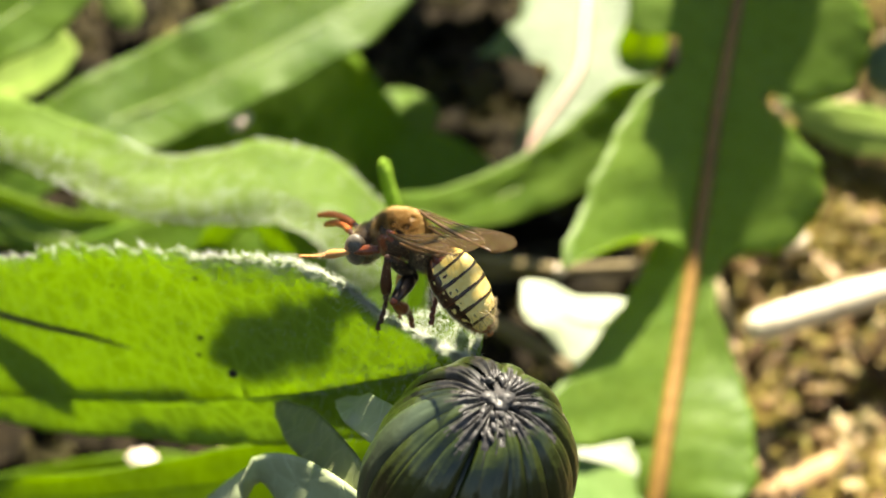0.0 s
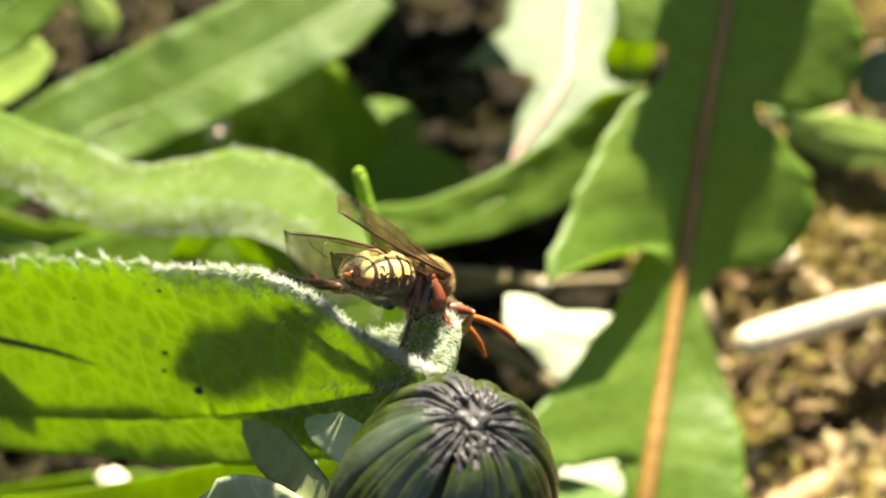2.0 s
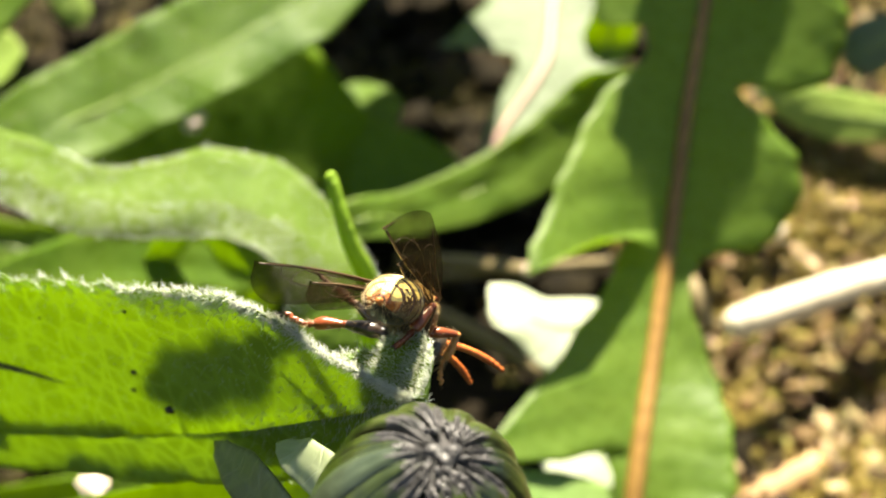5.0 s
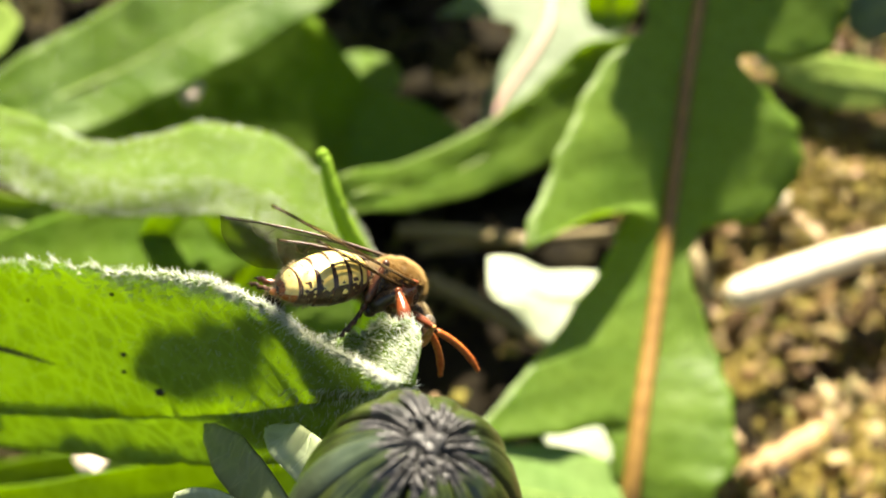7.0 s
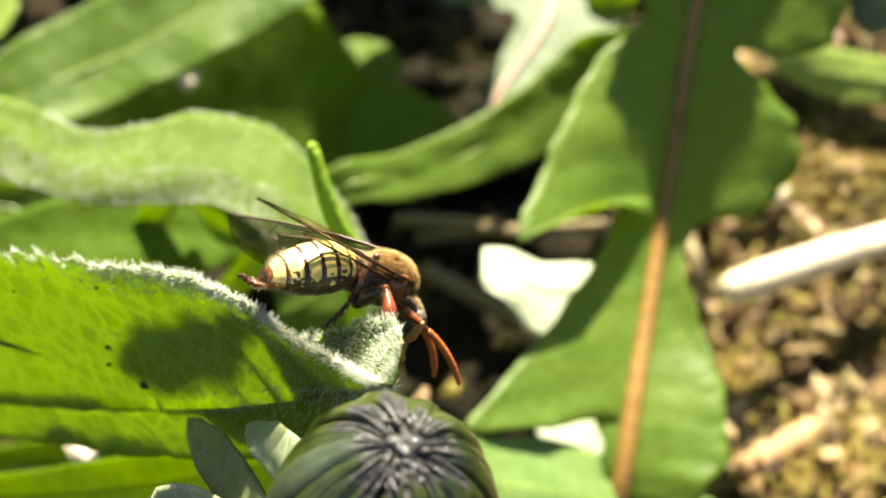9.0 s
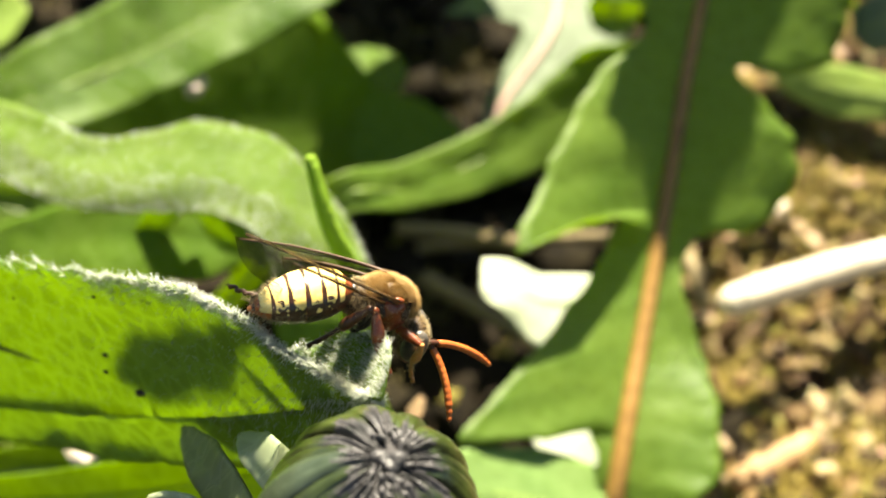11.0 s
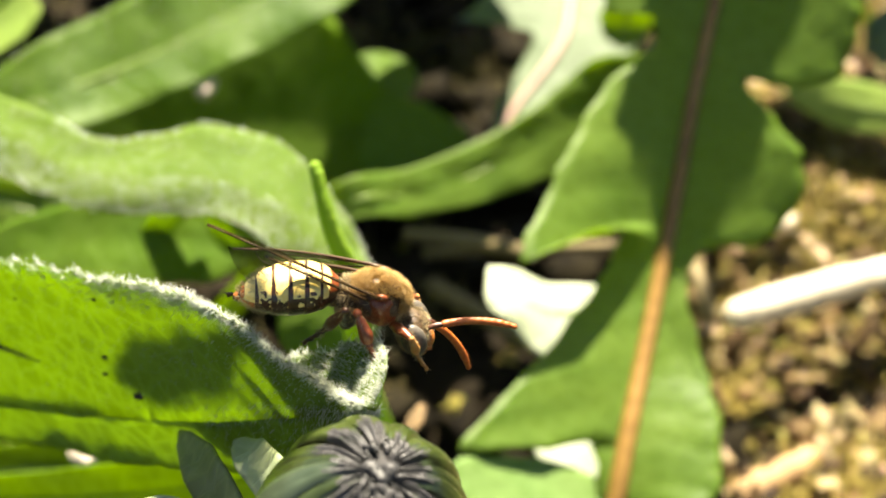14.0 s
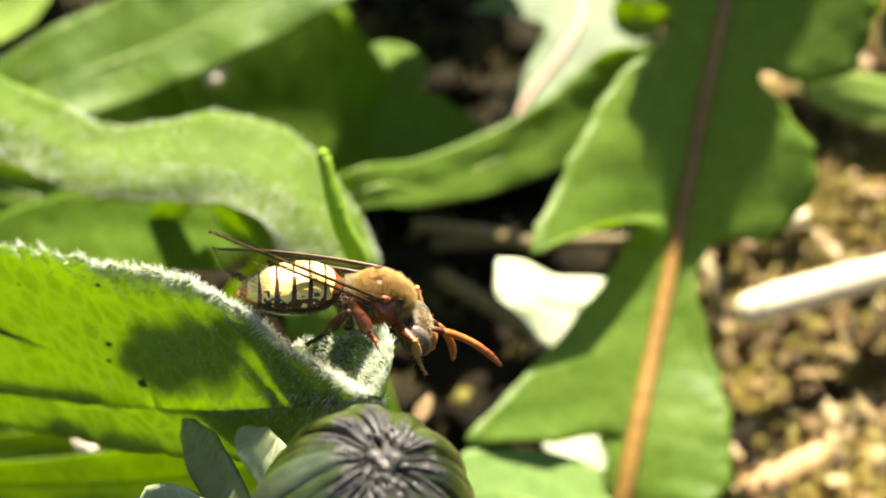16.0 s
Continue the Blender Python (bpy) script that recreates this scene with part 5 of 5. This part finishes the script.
    walk(FEELERS[1], [
        (0, pose(0.00288, -0.00030, -0.00160, 32, 24, -24)),
        (0.2, pose(0.00288, -0.00030, -0.00160, 24, 20, 14)),
        (0.5, pose(0.00288, -0.00030, -0.00160, 14, 24, 6)),
        (0.8, pose(0.00288, -0.00030, -0.00160, 36, 24, -27)),
        (1, pose(0.00288, -0.00030, -0.00160, 4, 11, -51)),
        (1.5, pose(0.00288, -0.00030, -0.00160, -9, 1, -23)),
        (2, pose(0.00288, -0.00030, -0.00160, -2, 7, -23)),
        (2.5, pose(0.00288, -0.00030, -0.00160, 36, 41, -7)),
        (3, pose(0.00288, -0.00030, -0.00160, -6, 11, -32)),
        (3.5, pose(0.00288, -0.00030, -0.00160, -4, 8, -29)),
        (4, pose(0.00288, -0.00030, -0.00160, 12, 10, -30)),
        (4.2, pose(0.00288, -0.00030, -0.00160, 5, 11, -62)),
        (6.3, pose(0.00289, -0.00030, -0.00167, -6, 7, -18)),
        (6.8, pose(0.00289, -0.00030, -0.00168, -1, 19, -3)),
        (7.3, pose(0.00289, -0.00030, -0.00169, -13, 5, -17)),
        (7.8, pose(0.00289, -0.00030, -0.00170, -8, 10, -7)),
        (8, pose(0.00289, -0.00030, -0.00171, -9, 18, -19)),
        (8.3, pose(0.00289, -0.00030, -0.00172, -23, -17, -20)),
        (8.7, pose(0.00289, -0.00030, -0.00173, -18, 8, -40)),
        (9.2, pose(0.00289, -0.00030, -0.00174, -2, 28, 1)),
        (11.3, pose(0.00283, -0.00043, -0.00167, -25, 8, 13)),
        (11.8, pose(0.00282, -0.00044, -0.00164, -22, 11, 10)),
        (12.3, pose(0.00281, -0.00045, -0.00161, -1, 39, 15)),
        (12.5, pose(0.00280, -0.00046, -0.00160, -9, 37, 9)),
        (12.8, pose(0.00280, -0.00043, -0.00151, -19, 27, 8)),
        (13.2, pose(0.00277, -0.00039, -0.00140, -37, 2, 20)),
        (13.6, pose(0.00276, -0.00035, -0.00135, -26, 25, 13)),
        (14.2, pose(0.00274, -0.00030, -0.00128, -43, -25, 17)),
        (14.5, pose(0.00274, -0.00030, -0.00128, -47, -32, 24)),
        (14.8, pose(0.00274, -0.00030, -0.00128, -82, -51, 74)),
        (15, pose(0.00274, -0.00030, -0.00128, -52, -37, 31)),
        (15.2, pose(0.00274, -0.00030, -0.00128, -39, -11, 2)),
        (15.5, pose(0.00274, -0.00030, -0.00128, -38, 4, -9)),
        (16, pose(0.00274, -0.00030, -0.00128, -29, 23, 9)),
    ])
    walk(FEELERS[0], [
        (0, pose(0.00288, 0.00030, -0.00160, 27, 29, -35)),
        (0.5, pose(0.00288, 0.00030, -0.00160, 30, 21, -5)),
        (0.8, pose(0.00288, 0.00030, -0.00160, 33, 32, -36)),
        (1.5, pose(0.00288, 0.00030, -0.00160, 18, 27, -15)),
        (3, pose(0.00288, 0.00030, -0.00160, 11, 26, -16)),
        (4.2, pose(0.00288, 0.00030, -0.00160, 13, 20, -54)),
        (6.3, pose(0.00289, 0.00030, -0.00167, 16, 30, -4)),
        (7.8, pose(0.00289, 0.00030, -0.00170, 24, 41, 4)),
        (8.3, pose(0.00289, 0.00030, -0.00172, -1, 35, -16)),
        (8.7, pose(0.00289, 0.00030, -0.00173, 12, 35, 0)),
        (9.2, pose(0.00289, 0.00030, -0.00174, 2, 42, -10)),
        (11.3, pose(0.00293, 0.00016, -0.00167, -37, 39, -50)),
        (11.8, pose(0.00293, 0.00015, -0.00164, -36, 47, -48)),
        (12.5, pose(0.00293, 0.00013, -0.00160, -124, 73, 49)),
        (13.2, pose(0.00285, 0.00021, -0.00140, 4, 49, 26)),
        (14.2, pose(0.00274, 0.00030, -0.00128, -11, 45, 18)),
        (14.8, pose(0.00274, 0.00030, -0.00128, -4, 45, 28)),
        (15.2, pose(0.00274, 0.00030, -0.00128, -12, 44, 15)),
        (16, pose(0.00274, 0.00030, -0.00128, 18, 52, 40)),
    ])
    for w in (FORE[1], HIND[1]):
        at_home(w, [(0, -172, 30, -33), (0.3, -151, 18, -9), (0.4, -157, 20, 13), (0.5, -158, 20, 43), (0.6, -162, 9, 42), (0.8, -22, -10, 55), (0.9, -22, -15, 50), (1, -22, 42, 0), (1.1, 48, 17, -6), (2.5, 30, 18, -9), (3.7, 36, 15, -16), (3.9, 79, 19, -4), (4.1, 90, 19, -3), (4.2, 116, 22, -8), (5.2, 121, 20, -5), (6.3, 165, 11, -4), (8, 160, 11, -9), (9.2, 153, 10, -5), (11.3, 151, 17, 5), (12.5, 144, 18, -2), (16, 139, 18, -0)])
    for w in (FORE[0], HIND[0]):
        at_home(w, [(0, -6, 37, -35), (0.3, 38, 18, -13), (0.4, -35, 21, -35), (0.5, -26, 15, -69), (0.6, -1, 27, -56), (0.8, 8, -10, -60), (0.9, 8, -15, -55), (1, 8, 42, -25), (1.1, 84, 13, -11), (2.5, 67, 6, -9), (3.7, 71, 7, -20), (3.9, 96, 14, -8), (4.1, 99, 16, -8), (4.2, 127, 19, -10), (6.3, 86, -12, -33), (8, 84, -15, -43), (9.2, 81, -22, -46), (11.3, 82, -20, -39), (12.5, 75, -21, -31), (16, 83, -10, -12)])
    at_home(LEGS["fore_r"][0], [(0, -28, 11, -82), (0.2, -37, -23, -64), (0.5, -33, -28, -59), (0.6, -38, -44, -47), (0.9, 110, -78, -166), (1.2, 110, -78, -166), (2, 109, -77, -165), (3, 109, -76, -164), (3.7, 108, -76, -163), (4, 108, -76, -163), (7.3, 107, -73, -160), (8.3, 106, -72, -159), (8.7, 106, -72, -159), (11.3, 104, -70, -156), (12.3, 98, -63, -146), (12.5, 93, -68, -143), (12.8, 75, -75, -128), (13.2, 84, -66, -132), (14.2, 113, -60, -163), (15, 112, -63, -162), (16, 109, -66, -160)])
    at_home(LEGS["fore_r"][1], [(0, -0, 41, 0), (0.2, -0, 82, -0), (0.5, -0, 84, 0), (0.6, 180, 80, 180), (0.9, 180, 72, 180), (1.2, 180, 72, 180), (2, 180, 72, 180), (3, 180, 72, 180), (3.7, 180, 72, -180), (4, 180, 72, 180), (7.3, 180, 73, 180), (8.3, 180, 73, -180), (8.7, 180, 73, 180), (11.3, 180, 74, 180), (12.3, 180, 76, 180), (12.5, 180, 77, 180), (12.8, -180, 81, 180), (13.2, 180, 80, 180), (14.2, 180, 72, 180), (15, 180, 73, 180), (16, -180, 74, -180)])
    at_home(LEGS["fore_l"][0], [(0, -53, -46, 86), (0.2, -40, -79, 97), (0.5, 53, -76, 14), (0.7, 108, -51, -30), (0.9, -110, -78, 166), (1.2, -110, -78, 166), (2, -109, -77, 165), (3, -109, -76, 164), (3.7, -108, -76, 163), (4, -108, -76, 163), (7.3, -107, -73, 160), (8.3, -106, -72, 159), (8.7, -106, -72, 159), (11.3, -104, -70, 156), (12.3, -83, -58, 125), (12.5, -80, -58, 122), (13.2, -67, -59, 110), (14.2, -81, -63, 127), (15, -95, -64, 143), (16, -113, -63, 164)])
    at_home(LEGS["fore_l"][1], [(0, 0, 12, -0), (0.2, -0, 12, -0), (0.5, -0, 12, 0), (0.7, -0, 12, 0), (0.9, -180, 72, -180), (1.2, -180, 72, -180), (2, -180, 72, -180), (3, -180, 72, -180), (3.7, -180, 72, 180), (4, -180, 72, -180), (7.3, -180, 73, -180), (8.3, -180, 73, 180), (8.7, -180, 73, -180), (11.3, -180, 74, -180), (12.3, -180, 89, -180), (12.5, -180, 90, -180), (13.2, 0, 86, 0), (14.2, -180, 86, 180), (15, 180, 80, 180), (16, 180, 73, 180)])
    at_home(LEGS["mid_r"][0], [(0, -152, -51, -63), (0.2, 136, 49, -178), (0.5, 138, 57, -154), (0.7, -178, 37, -69), (0.9, 152, -43, 166), (1.2, 152, -21, 178), (2, -178, 9, -70), (3, -168, 7, 85), (3.7, 160, -0, -114), (4, 156, 18, -130), (4.2, 149, 23, -160), (6.3, -168, -20, 81), (7.3, -177, -31, 99), (8.3, -173, -21, 91), (8.7, -175, -33, 97), (12.5, -164, 26, -39), (14.2, 165, -33, 139), (15, 168, -15, 131), (16, 166, -12, 135)])
    at_home(LEGS["mid_r"][1], [(0, 180, 69, 180), (0.2, 180, 43, 0), (0.5, 180, 49, 0), (0.7, -180, 38, -0), (0.9, -180, 82, -180), (1.2, 180, 51, -180), (2, -180, 41, 0), (3, 180, 51, 180), (3.7, -180, 39, -0), (4, -180, 42, -0), (4.2, 180, 47, 0), (6.3, 180, 73, 180), (7.3, -0, 89, -0), (8.3, -180, 86, -180), (8.7, 180, 90, 180), (12.5, 180, 47, -0), (14.2, 180, 65, -180), (15, -180, 68, -180), (16, -180, 63, -180)])
    at_home(LEGS["mid_l"][0], [(0, 83, -76, 17), (0.2, -37, -75, 94), (0.5, -42, -84, 108), (0.8, -113, -68, 148), (1.2, -148, -87, -141), (2, 95, -81, -4), (3, 140, -63, -37), (3.7, 113, -76, -17), (4, 132, -77, -41), (4.2, 176, -75, -100), (6.3, 59, -59, 79), (7.3, 106, -62, 30), (8.3, 68, -60, 81), (8.7, 48, -52, 100), (12.5, 53, -56, 89), (14.2, 68, -58, 98), (15, 86, -61, 86), (16, 88, -61, 80)])
    at_home(LEGS["mid_l"][1], [(0, 180, 54, 180), (0.2, -180, 51, -180), (0.5, 180, 62, 180), (0.8, -0, 12, -0), (1.2, -0, 12, -0), (2, 0, 12, -0), (3, 0, 25, 0), (3.7, 0, 12, 0), (4, 0, 12, 0), (4.2, 0, 12, 0), (6.3, -0, 12, 0), (7.3, -0, 59, -0), (8.3, -0, 18, -0), (8.7, -0, 12, 0), (12.5, -0, 12, -0), (14.2, -0, 12, -0), (15, 0, 12, 0), (16, 0, 12, 0)])
    at_home(LEGS["hind_r"][0], [(0, -59, 2, -35), (0.2, 53, 8, 68), (0.5, 1, 28, -161), (0.6, 37, 32, -155), (0.9, -174, 8, -163), (1.2, -174, 7, -163), (2, -173, 3, -164), (3, -172, -0, -164), (3.7, -172, -0, -165), (4, -172, -0, -165), (6.3, -169, 0, -166), (7.3, -169, 0, -166), (8.3, -169, 0, -166), (8.7, -169, 0, -166), (9.2, -169, 0, -166), (11.3, 147, 22, -159), (12.5, 147, 22, -159), (14.2, 147, 22, -159), (15, 147, 22, -159), (16, 147, 22, -159)])
    at_home(LEGS["hind_r"][1], [(0, 180, 72, 180), (0.2, 0, 88, 0), (0.5, 180, 42, 0), (0.6, -180, 37, -0), (0.9, -180, 18, 0), (1.2, -180, 18, -0), (2, 180, 16, -0), (3, 180, 14, -0), (3.7, -180, 14, 0), (4, 180, 14, 0), (6.3, 180, 14, 0), (7.3, -180, 14, 0), (8.3, 180, 14, 0), (8.7, 180, 14, 0), (9.2, 180, 14, 0), (11.3, 180, 28, 0), (12.5, -180, 28, -0), (14.2, 180, 28, 0), (15, 180, 28, 0), (16, 180, 28, 0)])
    at_home(LEGS["hind_l"][0], [(0, -166, 43, 88), (0.2, -163, 40, 96), (0.5, 157, -55, -75), (0.7, -171, 36, 76), (0.8, -110, -20, 170), (1, -84, -37, 176), (1.2, -89, -34, 175), (2, -88, -44, -167), (3, -100, -44, -150), (3.7, -93, -43, -162), (3.8, -115, 16, -127), (4, -146, 37, 175), (4.1, -111, 34, -127), (4.2, -140, 6, 169), (6.3, -45, -58, 166), (7.3, -36, -56, 159), (8.3, -26, -62, 155), (8.7, -21, -56, 149), (9.2, -15, -61, 148), (11.3, 41, -67, 107), (12.5, 38, -68, 109), (14.2, 72, -52, 92), (15, 102, -46, 60), (16, 107, -47, 51)])
    at_home(LEGS["hind_l"][1], [(0, -180, 46, -0), (0.2, -180, 38, -0), (0.5, -180, 56, -180), (0.7, 180, 49, 0), (0.8, 0, 12, -0), (1, -0, 12, -0), (1.2, -0, 12, -0), (2, -0, 12, 0), (3, 0, 12, 0), (3.7, 0, 12, 0), (3.8, 0, 77, 0), (4, 180, 81, 180), (4.1, 180, 75, 180), (4.2, 0, 61, -0), (6.3, 0, 12, -0), (7.3, 0, 12, 0), (8.3, -0, 12, 0), (8.7, -0, 12, 0), (9.2, 0, 12, -0), (11.3, 0, 12, 0), (12.5, -0, 12, -0), (14.2, -0, 12, -0), (15, -0, 36, 0), (16, 0, 39, 0)])


motions()
